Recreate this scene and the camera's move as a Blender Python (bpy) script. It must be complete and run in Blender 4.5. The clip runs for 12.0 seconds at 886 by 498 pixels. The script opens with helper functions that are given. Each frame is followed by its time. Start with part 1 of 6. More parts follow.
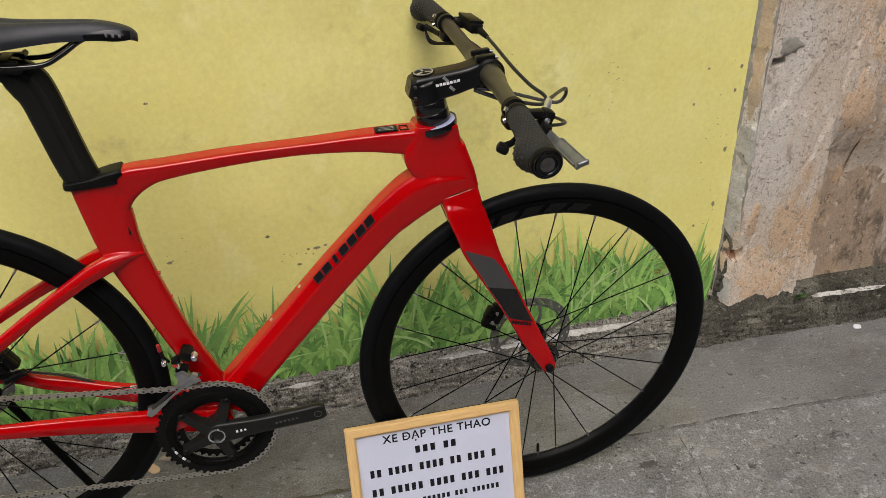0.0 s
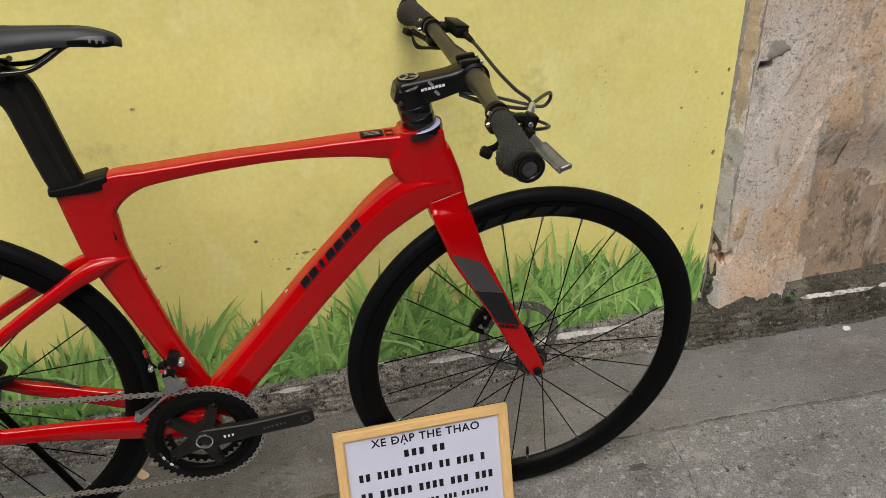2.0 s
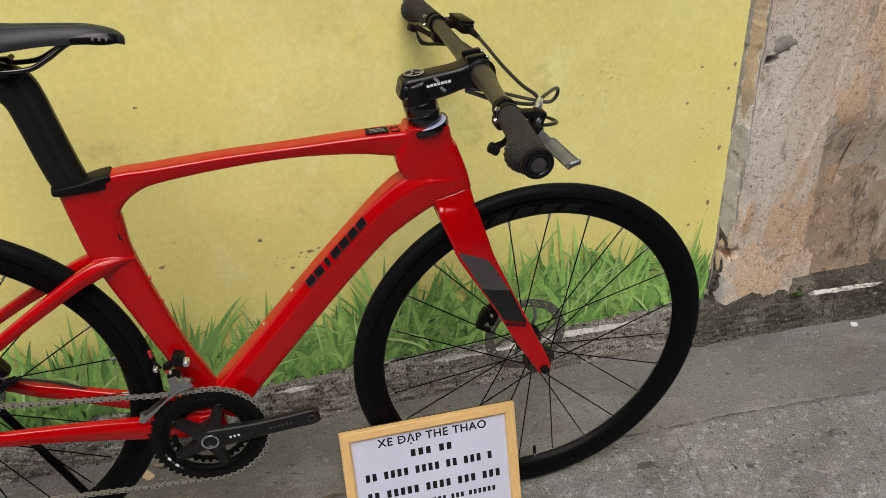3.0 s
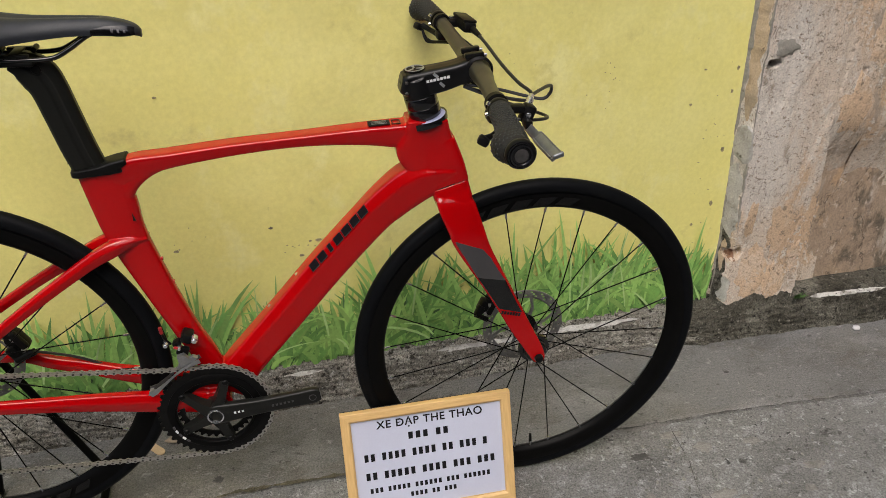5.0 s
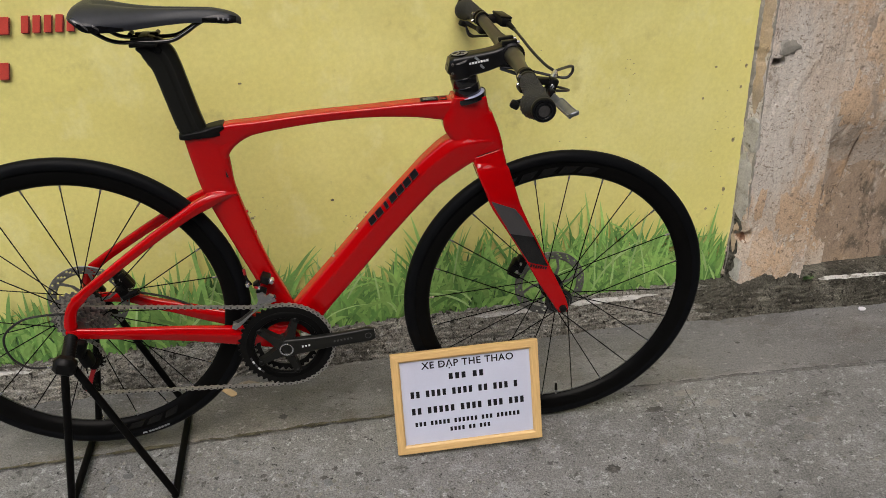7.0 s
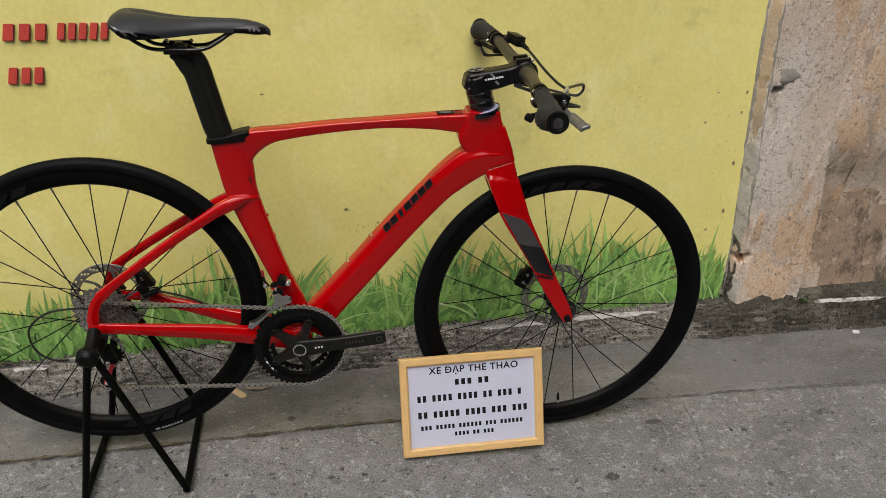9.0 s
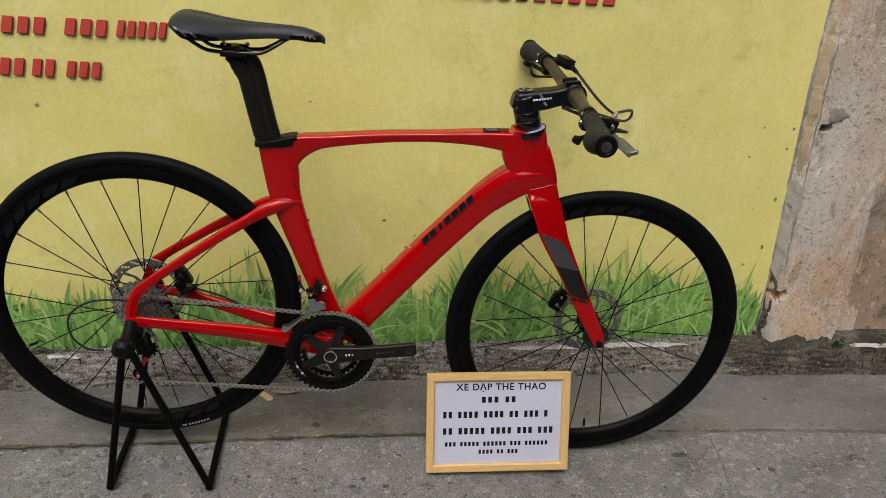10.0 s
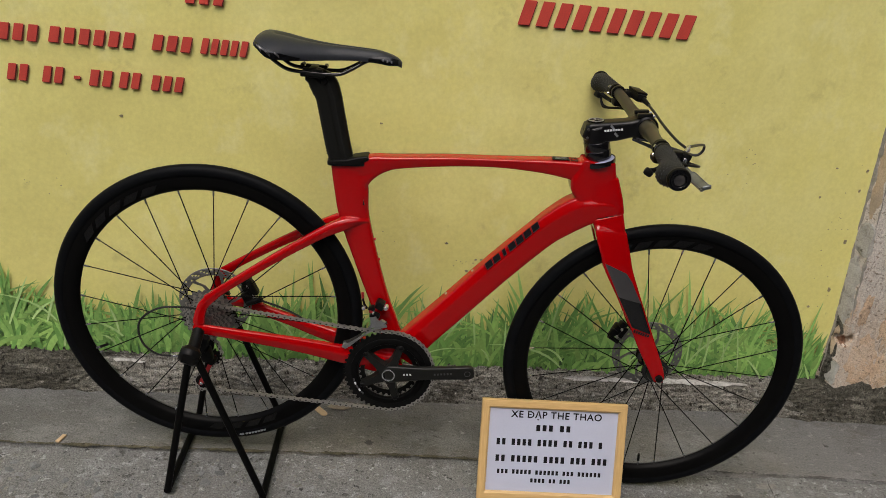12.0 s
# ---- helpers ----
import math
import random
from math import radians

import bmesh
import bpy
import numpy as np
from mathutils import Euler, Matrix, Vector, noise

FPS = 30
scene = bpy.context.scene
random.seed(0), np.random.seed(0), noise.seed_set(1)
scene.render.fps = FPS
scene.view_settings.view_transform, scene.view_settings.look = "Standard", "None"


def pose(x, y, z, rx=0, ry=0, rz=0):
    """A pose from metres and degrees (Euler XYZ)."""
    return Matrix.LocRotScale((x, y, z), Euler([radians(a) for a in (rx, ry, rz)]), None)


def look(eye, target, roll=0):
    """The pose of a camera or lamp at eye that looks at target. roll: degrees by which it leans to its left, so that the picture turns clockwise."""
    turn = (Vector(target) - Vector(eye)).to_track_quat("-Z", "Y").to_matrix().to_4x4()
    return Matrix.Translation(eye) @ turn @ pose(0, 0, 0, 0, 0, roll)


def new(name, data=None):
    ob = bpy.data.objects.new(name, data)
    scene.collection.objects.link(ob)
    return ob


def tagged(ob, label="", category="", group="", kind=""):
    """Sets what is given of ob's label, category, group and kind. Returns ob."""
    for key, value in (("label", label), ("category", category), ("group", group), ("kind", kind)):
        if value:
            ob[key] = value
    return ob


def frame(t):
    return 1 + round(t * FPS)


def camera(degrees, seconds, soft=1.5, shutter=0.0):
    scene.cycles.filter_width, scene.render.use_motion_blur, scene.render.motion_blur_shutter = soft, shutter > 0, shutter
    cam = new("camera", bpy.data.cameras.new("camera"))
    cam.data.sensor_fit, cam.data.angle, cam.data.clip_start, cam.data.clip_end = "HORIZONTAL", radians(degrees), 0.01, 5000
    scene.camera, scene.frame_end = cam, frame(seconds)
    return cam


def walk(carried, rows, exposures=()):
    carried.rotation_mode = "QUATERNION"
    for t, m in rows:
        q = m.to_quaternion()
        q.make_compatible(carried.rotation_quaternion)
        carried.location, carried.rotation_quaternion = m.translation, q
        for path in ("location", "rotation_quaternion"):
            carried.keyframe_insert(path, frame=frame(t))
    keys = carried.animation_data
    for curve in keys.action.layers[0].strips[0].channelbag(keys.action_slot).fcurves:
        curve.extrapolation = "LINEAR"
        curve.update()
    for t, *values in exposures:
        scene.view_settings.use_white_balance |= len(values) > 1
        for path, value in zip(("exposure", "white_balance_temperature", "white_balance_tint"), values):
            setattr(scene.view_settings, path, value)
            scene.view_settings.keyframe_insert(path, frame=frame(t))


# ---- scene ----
cam = camera(58.1, 12.0, soft=0.5)
PATH = [
    (0, (-0.484, -1.118, 1.236), (-0.033, 0.557, 0.241), 1.0),
    (0.5, (-0.486, -1.12, 1.233), (-0.025, 0.558, 0.247), 1.2),
    (1, (-0.48, -1.124, 1.237), (-0.021, 0.556, 0.253), 1.1),
    (1.5, (-0.471, -1.125, 1.238), (-0.009, 0.553, 0.253), 0.8),
    (2, (-0.47, -1.123, 1.238), (-0.008, 0.553, 0.251), 0.9),
    (2.5, (-0.469, -1.113, 1.231), (-0.009, 0.561, 0.238), 0.7),
    (3, (-0.475, -1.112, 1.232), (-0.017, 0.564, 0.24), 0.5),
    (4.8, (-0.477, -1.15, 1.24), (-0.037, 0.531, 0.25), 0.8),
    (5, (-0.445, -1.18, 1.242), (-0.048, 0.513, 0.253), 0.9),
    (5.5, (-0.386, -1.259, 1.242), (-0.062, 0.455, 0.262), 1.4),
    (6, (-0.394, -1.316, 1.245), (-0.101, 0.412, 0.281), 1.0),
    (6.5, (-0.472, -1.397, 1.238), (-0.175, 0.34, 0.293), 0.5),
    (7, (-0.504, -1.454, 1.241), (-0.196, 0.291, 0.314), 0.2),
    (9, (-0.546, -1.522, 1.236), (-0.226, 0.251, 0.367), 1.9),
    (9.5, (-0.558, -1.525, 1.233), (-0.277, 0.261, 0.377), 2.6),
    (10, (-0.57, -1.525, 1.23), (-0.314, 0.277, 0.4), 4.8),
    (10.5, (-0.584, -1.528, 1.227), (-0.368, 0.29, 0.422), 6.2),
    (11, (-0.594, -1.534, 1.229), (-0.429, 0.294, 0.434), 6.2),
    (11.5, (-0.601, -1.535, 1.233), (-0.456, 0.298, 0.445), 6.1),
    (12, (-0.601, -1.536, 1.229), (-0.471, 0.3, 0.447), 6.1),
]
walk(cam, [(t, look(eye, target, roll)) for t, eye, target, roll in PATH],
     exposures=[(0.0, 0.33), (3.0, 0.36), (5.5, 0.32), (7.0, 0.27), (9.5, 0.19), (12.0, 0.04)])

# ---- light ----
world = bpy.data.worlds.new("sky")
world.use_nodes = True
scene.world = world
sky = world.node_tree.nodes.new("ShaderNodeTexSky")
sky.sky_type = "NISHITA"
sky.sun_disc = False
sky.sun_elevation, sky.sun_rotation = radians(58), radians(195)
sky.air_density, sky.dust_density, sky.ozone_density = 1.0, 4.0, 0.6
back = world.node_tree.nodes["Background"]
back.inputs["Strength"].default_value = 0.185
world.node_tree.links.new(sky.outputs[0], back.inputs["Color"])
sun = new("sun", bpy.data.lights.new("sun", "SUN"))
sun.data.energy, sun.data.angle, sun.data.color = 1.10, radians(36), (1.0, 0.98, 0.95)
sun.matrix_world = look((-1.2, -3.2, 5.2), (0, 0, 0))


# ---- materials ----
def mat(name, col, col2=None, rough=0.5, metal=0.0, scale=30.0, fine=300.0, bump=0.0, bscale=250.0, coat=0.0, mix=0.6, contrast=(0.35, 0.65),
        grain=0.12, rvar=0.08, island=0.0, spec=0.5, stretch=(1, 1, 1)):
    m = bpy.data.materials.new(name)
    m.use_nodes = True
    nt = m.node_tree
    N, K = nt.nodes, nt.links
    p = N["Principled BSDF"]
    tc = N.new("ShaderNodeTexCoord")
    mp = N.new("ShaderNodeMapping")
    mp.inputs["Scale"].default_value = stretch
    K.new(tc.outputs["Object"], mp.inputs["Vector"])

    def nz(s, detail=6.0, r=0.55):
        n = N.new("ShaderNodeTexNoise")
        n.inputs["Scale"].default_value, n.inputs["Detail"].default_value, n.inputs["Roughness"].default_value = s, detail, r
        K.new(mp.outputs[0], n.inputs["Vector"])
        return n

    big, small = nz(scale), nz(fine, 3.0)
    ramp = N.new("ShaderNodeMapRange")
    ramp.inputs["From Min"].default_value, ramp.inputs["From Max"].default_value = contrast
    K.new(big.outputs["Fac"], ramp.inputs["Value"])
    mx = N.new("ShaderNodeMix")
    mx.data_type = "RGBA"
    mx.inputs["A"].default_value = (*col, 1)
    mx.inputs["B"].default_value = (*(col2 or [c * 0.8 for c in col]), 1)
    f = N.new("ShaderNodeMath")
    f.operation = "MULTIPLY"
    f.inputs[1].default_value = mix
    K.new(ramp.outputs[0], f.inputs[0])
    K.new(f.outputs[0], mx.inputs["Factor"])
    hs = N.new("ShaderNodeHueSaturation")
    K.new(mx.outputs["Result"], hs.inputs["Color"])
    v = N.new("ShaderNodeMapRange")
    v.inputs["From Min"].default_value, v.inputs["From Max"].default_value = 0.25, 0.75
    v.inputs["To Min"].default_value, v.inputs["To Max"].default_value = 1 - grain, 1 + grain
    K.new(small.outputs["Fac"], v.inputs["Value"])
    if island:
        g = N.new("ShaderNodeNewGeometry")
        w = N.new("ShaderNodeMapRange")
        w.inputs["To Min"].default_value, w.inputs["To Max"].default_value = 1 - island, 1 + island
        K.new(g.outputs["Random Per Island"], w.inputs["Value"])
        q = N.new("ShaderNodeMath")
        q.operation = "MULTIPLY"
        K.new(w.outputs[0], q.inputs[0])
        K.new(v.outputs[0], q.inputs[1])
        K.new(q.outputs[0], hs.inputs["Value"])
    else:
        K.new(v.outputs[0], hs.inputs["Value"])
    K.new(hs.outputs[0], p.inputs["Base Color"])
    r = N.new("ShaderNodeMapRange")
    r.inputs["To Min"].default_value, r.inputs["To Max"].default_value = max(rough - rvar, 0.02), min(rough + rvar, 1)
    K.new(big.outputs["Fac"], r.inputs["Value"])
    K.new(r.outputs[0], p.inputs["Roughness"])
    p.inputs["Metallic"].default_value = metal
    p.inputs["Specular IOR Level"].default_value = spec
    p.inputs["Coat Weight"].default_value = coat
    p.inputs["Coat Roughness"].default_value = 0.02
    p.inputs["Coat IOR"].default_value = 1.5
    if bump:
        b = N.new("ShaderNodeBump")
        b.inputs["Strength"].default_value, b.inputs["Distance"].default_value = 0.6, bump
        t = nz(bscale, 5.0, 0.6)
        K.new(t.outputs["Fac"], b.inputs["Height"])
        K.new(b.outputs[0], p.inputs["Normal"])
    return m


def layered(name, base, layers, rough=0.85, bump=0.004, bscale=60.0, grain=0.2, fine=260.0, spec=0.3, cracks=()):
    """A worn mineral surface: patches of other colours over a base, each (colour, noise scale, threshold, softness, stretch); cracks: (colour, noise scale, half width, stretch)."""
    m = bpy.data.materials.new(name)
    m.use_nodes = True
    nt = m.node_tree
    N, K = nt.nodes, nt.links
    p = N["Principled BSDF"]
    tc = N.new("ShaderNodeTexCoord")
    last = None
    for n_, (col, s, lo, soft, stretch) in enumerate(layers):
        mp = N.new("ShaderNodeMapping")
        mp.inputs["Scale"].default_value = stretch
        mp.inputs["Location"].default_value = (3.1 * n_, 1.7 * n_, 5.3 * n_)
        K.new(tc.outputs["Object"], mp.inputs["Vector"])
        nz = N.new("ShaderNodeTexNoise")
        nz.inputs["Scale"].default_value, nz.inputs["Detail"].default_value, nz.inputs["Roughness"].default_value = s, 9.0, 0.62
        K.new(mp.outputs[0], nz.inputs["Vector"])
        rg = N.new("ShaderNodeMapRange")
        nz.inputs["Roughness"].default_value = 0.68
        rg.inputs["From Min"].default_value, rg.inputs["From Max"].default_value = lo, lo + soft
        K.new(nz.outputs["Fac"], rg.inputs["Value"])
        mx = N.new("ShaderNodeMix")
        mx.data_type = "RGBA"
        if last is None:
            mx.inputs["A"].default_value = (*base, 1)
        else:
            K.new(last, mx.inputs["A"])
        mx.inputs["B"].default_value = (*col, 1)
        K.new(rg.outputs[0], mx.inputs["Factor"])
        last = mx.outputs["Result"]
    for n_, (col, s, half, stretch) in enumerate(cracks):
        mp = N.new("ShaderNodeMapping")
        mp.inputs["Scale"].default_value = stretch
        mp.inputs["Location"].default_value = (7.3 + 2.1 * n_, 4.9, 1.3 * n_)
        K.new(tc.outputs["Object"], mp.inputs["Vector"])
        nz = N.new("ShaderNodeTexNoise")
        nz.inputs["Scale"].default_value, nz.inputs["Detail"].default_value, nz.inputs["Roughness"].default_value = s, 7.0, 0.6
        K.new(mp.outputs[0], nz.inputs["Vector"])
        off = N.new("ShaderNodeMath")
        off.operation = "SUBTRACT"
        off.inputs[1].default_value = 0.5
        K.new(nz.outputs["Fac"], off.inputs[0])
        ab = N.new("ShaderNodeMath")
        ab.operation = "ABSOLUTE"
        K.new(off.outputs[0], ab.inputs[0])
        rg = N.new("ShaderNodeMapRange")
        rg.inputs["From Min"].default_value, rg.inputs["From Max"].default_value = half * 0.4, half
        rg.inputs["To Min"].default_value, rg.inputs["To Max"].default_value = 0.85, 0.0
        K.new(ab.outputs[0], rg.inputs["Value"])
        mx = N.new("ShaderNodeMix")
        mx.data_type = "RGBA"
        K.new(last, mx.inputs["A"])
        mx.inputs["B"].default_value = (*col, 1)
        K.new(rg.outputs[0], mx.inputs["Factor"])
        last = mx.outputs["Result"]
    sm = N.new("ShaderNodeTexNoise")
    sm.inputs["Scale"].default_value, sm.inputs["Detail"].default_value, sm.inputs["Roughness"].default_value = fine, 5.0, 0.75
    K.new(tc.outputs["Object"], sm.inputs["Vector"])
    v = N.new("ShaderNodeMapRange")
    v.inputs["From Min"].default_value, v.inputs["From Max"].default_value = 0.34, 0.66
    v.inputs["To Min"].default_value, v.inputs["To Max"].default_value = 1 - grain, 1 + grain
    K.new(sm.outputs["Fac"], v.inputs["Value"])
    hs = N.new("ShaderNodeHueSaturation")
    K.new(last, hs.inputs["Color"])
    K.new(v.outputs[0], hs.inputs["Value"])
    K.new(hs.outputs[0], p.inputs["Base Color"])
    p.inputs["Roughness"].default_value = rough
    p.inputs["Specular IOR Level"].default_value = spec
    b = N.new("ShaderNodeBump")
    b.inputs["Strength"].default_value, b.inputs["Distance"].default_value = 0.7, bump
    t = N.new("ShaderNodeTexNoise")
    t.inputs["Scale"].default_value, t.inputs["Detail"].default_value, t.inputs["Roughness"].default_value = bscale, 8.0, 0.68
    K.new(tc.outputs["Object"], t.inputs["Vector"])
    K.new(t.outputs["Fac"], b.inputs["Height"])
    K.new(b.outputs[0], p.inputs["Normal"])
    return m


ONE = (1, 1, 1)
RED = mat("red_gloss_paint", (0.385, 0.0004, 0.0018), (0.360, 0.0004, 0.0015), rough=0.25, spec=0.08, coat=0.70, scale=8, grain=0.03, rvar=0.05)
CARBON = mat("matt_black_paint", (0.0095, 0.0098, 0.0085), (0.007, 0.0072, 0.0065), rough=0.36, spec=0.24, scale=25, grain=0.15)
BLACK = mat("black_plastic", (0.004, 0.004, 0.004), (0.006, 0.006, 0.006), rough=0.42, spec=0.13, scale=60, grain=0.2)
RIMGLOSS = mat("rim_print", (0.003, 0.003, 0.003), rough=0.22, spec=0.35, scale=20, grain=0.05)
GLOSS = mat("gloss_black", (0.004, 0.004, 0.0045), rough=0.16, scale=20, grain=0.05, coat=0.3)
RUBBER = mat("tyre_rubber", (0.0030, 0.0034, 0.0042), (0.005, 0.0055, 0.0065), rough=0.5, spec=0.07, scale=40, bump=0.0004, bscale=700)
GRIP = mat("grip_rubber", (0.008, 0.0085, 0.010), (0.013, 0.0135, 0.015), rough=0.65, spec=0.35, scale=120, bump=0.0015, bscale=420)
RIM = mat("satin_rim", (0.003, 0.003, 0.003), (0.004, 0.004, 0.004), rough=0.36, spec=0.05, scale=20, grain=0.08)
BAR = mat("olive_black_alloy", (0.055, 0.050, 0.034), (0.045, 0.041, 0.028), rough=0.4, metal=0.3, scale=30)
STEEL = mat("chain_steel", (0.54, 0.525, 0.50), (0.36, 0.35, 0.33), rough=0.38, metal=0.85, scale=90, grain=0.2)
SPROCKET = mat("bright_sprocket_steel", (0.46, 0.43, 0.385), (0.30, 0.28, 0.25), rough=0.34, metal=0.9, scale=90, grain=0.15)
PIN = mat("dark_pin_steel", (0.10, 0.095, 0.09), rough=0.45, metal=0.8, scale=90)
CHROME = mat("polished_alloy", (0.66, 0.68, 0.70), (0.5, 0.52, 0.54), rough=0.25, metal=0.9, scale=60, grain=0.05)
ALLOY = mat("satin_alloy", (0.55, 0.57, 0.60), (0.42, 0.44, 0.46), rough=0.35, metal=0.8, scale=60)
STEMBLACK = mat("satin_black_anodised", (0.0045, 0.0045, 0.005), rough=0.30, spec=0.3, scale=20, grain=0.08)
SADDLE = mat("saddle_cover", (0.021, 0.0235, 0.029), (0.016, 0.018, 0.022), rough=0.45, spec=0.28, scale=60, bump=0.0003, bscale=900)
GREY = mat("grey_paint", (0.052, 0.050, 0.052), rough=0.35, scale=20, grain=0.04, coat=0.3)
WHITE = mat("white_print", (0.72, 0.72, 0.74), rough=0.5, scale=50, grain=0.04)
LILAC = mat("pale_shim", (0.34, 0.36, 0.52), rough=0.5, scale=50, grain=0.04)
PAPER = mat("white_paper", (0.53, 0.555, 0.675), (0.475, 0.50, 0.615), rough=0.35, scale=6, grain=0.02, mix=0.7)
INK = mat("black_ink", (0.008, 0.008, 0.010), rough=0.6, spec=0.15, scale=50, grain=0.05)
WOOD = mat("pale_pine", (0.66, 0.445, 0.19), (0.52, 0.33, 0.125), rough=0.45, scale=30, stretch=(1, 12, 12), fine=120, grain=0.08)
STICK = mat("stick_wood", (0.55, 0.40, 0.24), (0.45, 0.32, 0.18), rough=0.7, scale=60, stretch=(1, 8, 8))
LEAF = mat("dry_leaf", (0.30, 0.25, 0.18), (0.20, 0.16, 0.11), rough=0.8, scale=60)
LETTER = mat("red_wall_letter", (0.58, 0.062, 0.042), (0.47, 0.046, 0.033), rough=0.6, scale=20, grain=0.1)
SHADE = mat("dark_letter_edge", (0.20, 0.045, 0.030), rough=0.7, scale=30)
CABLE = mat("black_cable", (0.012, 0.012, 0.013), rough=0.4, scale=50)
STAND = mat("black_powder_coat", (0.0025, 0.0025, 0.0025), (0.004, 0.004, 0.004), rough=0.5, spec=0.07, scale=50, grain=0.2)
LENS = mat("smoked_lens", (0.045, 0.042, 0.041), (0.012, 0.011, 0.011), rough=0.12, scale=60, coat=0.6)
WEED = mat("green_weed", (0.06, 0.13, 0.03), (0.04, 0.09, 0.02), rough=0.6, island=0.3)
REDTRIM = mat("red_anodised", (0.45, 0.03, 0.035), rough=0.3, metal=0.4, scale=40)
YELLOW = layered("yellow_limewash", (0.753, 0.700, 0.242),
                 [((0.787, 0.746, 0.319), 1.1, 0.45, 0.25, ONE), ((0.688, 0.634, 0.221), 2.2, 0.50, 0.20, ONE), ((0.787, 0.751, 0.339), 5.0, 0.54, 0.14, (1, 1, 0.7)), ((0.610, 0.558, 0.206), 8.0, 0.60, 0.12, ONE),
                  ((0.491, 0.451, 0.175), 22.0, 0.69, 0.07, ONE), ((0.255, 0.238, 0.124), 34.0, 0.755, 0.03, ONE), ((0.197, 0.182, 0.103), 80.0, 0.775, 0.02, ONE)],
                 rough=0.75, bump=0.003, bscale=9.0, grain=0.05, fine=90)
PLASTER = layered("weathered_plaster", (0.600, 0.510, 0.420),
                  [((0.560, 0.405, 0.272), 3.6, 0.50, 0.08, (1, 1, 0.5)), ((0.640, 0.590, 0.530), 4.0, 0.49, 0.08, (1, 1, 0.40)), ((0.392, 0.326, 0.260), 12.0, 0.56, 0.08, (1, 1, 0.5)),
                   ((0.655, 0.600, 0.530), 60.0, 0.55, 0.05, ONE), ((0.300, 0.245, 0.192), 95.0, 0.575, 0.05, (0.8, 1, 1.2)), ((0.170, 0.138, 0.108), 150.0, 0.61, 0.04, (0.8, 1, 1.2)), ((0.120, 0.096, 0.072), 80.0, 0.690, 0.03, (0.8, 1, 1.1))],
                  bump=0.008, bscale=150, grain=0.30, fine=280,
                  cracks=(((0.20, 0.165, 0.13), 6.0, 0.0022, (1, 1, 0.6)), ((0.17, 0.14, 0.11), 3.0, 0.0012, (1.6, 1, 0.25))))
BARE = layered("stained_render", (0.350, 0.267, 0.197),
               [((0.437, 0.319, 0.218), 4.0, 0.50, 0.10, (1, 1, 0.45)), ((0.210, 0.166, 0.122), 5.0, 0.50, 0.15, (1, 1, 0.3)), ((0.472, 0.410, 0.350), 8.0, 0.58, 0.08, (1, 1, 0.4)),
                ((0.490, 0.345, 0.220), 9.0, 0.57, 0.06, (1, 1, 0.6)), ((0.150, 0.122, 0.092), 13.0, 0.53, 0.09, (1, 1, 0.6)), ((0.507, 0.420, 0.337), 60.0, 0.58, 0.05, (1, 1, 0.6)), ((0.131, 0.105, 0.078), 50.0, 0.60, 0.05, (1, 1, 0.5)), ((0.052, 0.044, 0.035), 22.0, 0.68, 0.04, (1, 1, 0.5))],
               bump=0.005, bscale=80, grain=0.28, fine=220, cracks=(((0.10, 0.08, 0.06), 8.0, 0.007, (1, 1, 0.4)),))
CHALK = layered("flaking_whitewash", (0.49, 0.48, 0.435), [((0.34, 0.315, 0.275), 14.0, 0.50, 0.12, ONE), ((0.16, 0.145, 0.12), 34.0, 0.62, 0.06, ONE)], bump=0.010, bscale=60)
OCHRE = layered("ochre_paint_rest", (0.52, 0.405, 0.275), [((0.42, 0.34, 0.25), 14.0, 0.50, 0.12, ONE), ((0.16, 0.125, 0.09), 40.0, 0.62, 0.06, ONE)], bump=0.008, bscale=60)
GREYPATCH = layered("grey_mortar_patch", (0.30, 0.285, 0.25), [((0.40, 0.37, 0.33), 20.0, 0.5, 0.12, ONE), ((0.14, 0.13, 0.11), 50.0, 0.62, 0.06, ONE)], bump=0.008, bscale=60)
BRICK = layered("bare_brick", (0.294, 0.152, 0.090), [((0.210, 0.160, 0.126), 40.0, 0.5, 0.1, ONE), ((0.070, 0.056, 0.045), 60.0, 0.62, 0.06, ONE)], bump=0.008)
KERB = layered("dirty_mortar", (0.222, 0.211, 0.181),
               [((0.330, 0.318, 0.276), 11.0, 0.49, 0.10, (0.8, 1, 1)), ((0.086, 0.079, 0.062), 9.0, 0.52, 0.10, (0.6, 1, 1)), ((0.360, 0.352, 0.320), 55.0, 0.56, 0.05, ONE), ((0.040, 0.036, 0.029), 64.0, 0.565, 0.05, ONE), ((0.516, 0.515, 0.480), 34.0, 0.66, 0.04, ONE)],
               bump=0.024, bscale=95, grain=0.80, fine=260, cracks=(((0.05, 0.045, 0.037), 8.0, 0.004, (0.5, 1, 1.5)),))
DARKMORTAR = layered("dark_mortar", (0.094, 0.089, 0.070),
                [((0.172, 0.164, 0.135), 11.0, 0.51, 0.10, (0.8, 1, 1)), ((0.050, 0.046, 0.034), 9.0, 0.52, 0.10, (0.8, 1, 1)), ((0.200, 0.190, 0.160), 50.0, 0.58, 0.05, ONE), ((0.022, 0.020, 0.015), 62.0, 0.56, 0.05, ONE), ((0.380, 0.370, 0.330), 36.0, 0.70, 0.03, ONE)],
                bump=0.024, bscale=95, grain=0.80, fine=260, cracks=(((0.035, 0.032, 0.026), 8.0, 0.003, (0.5, 1, 1.5)),))
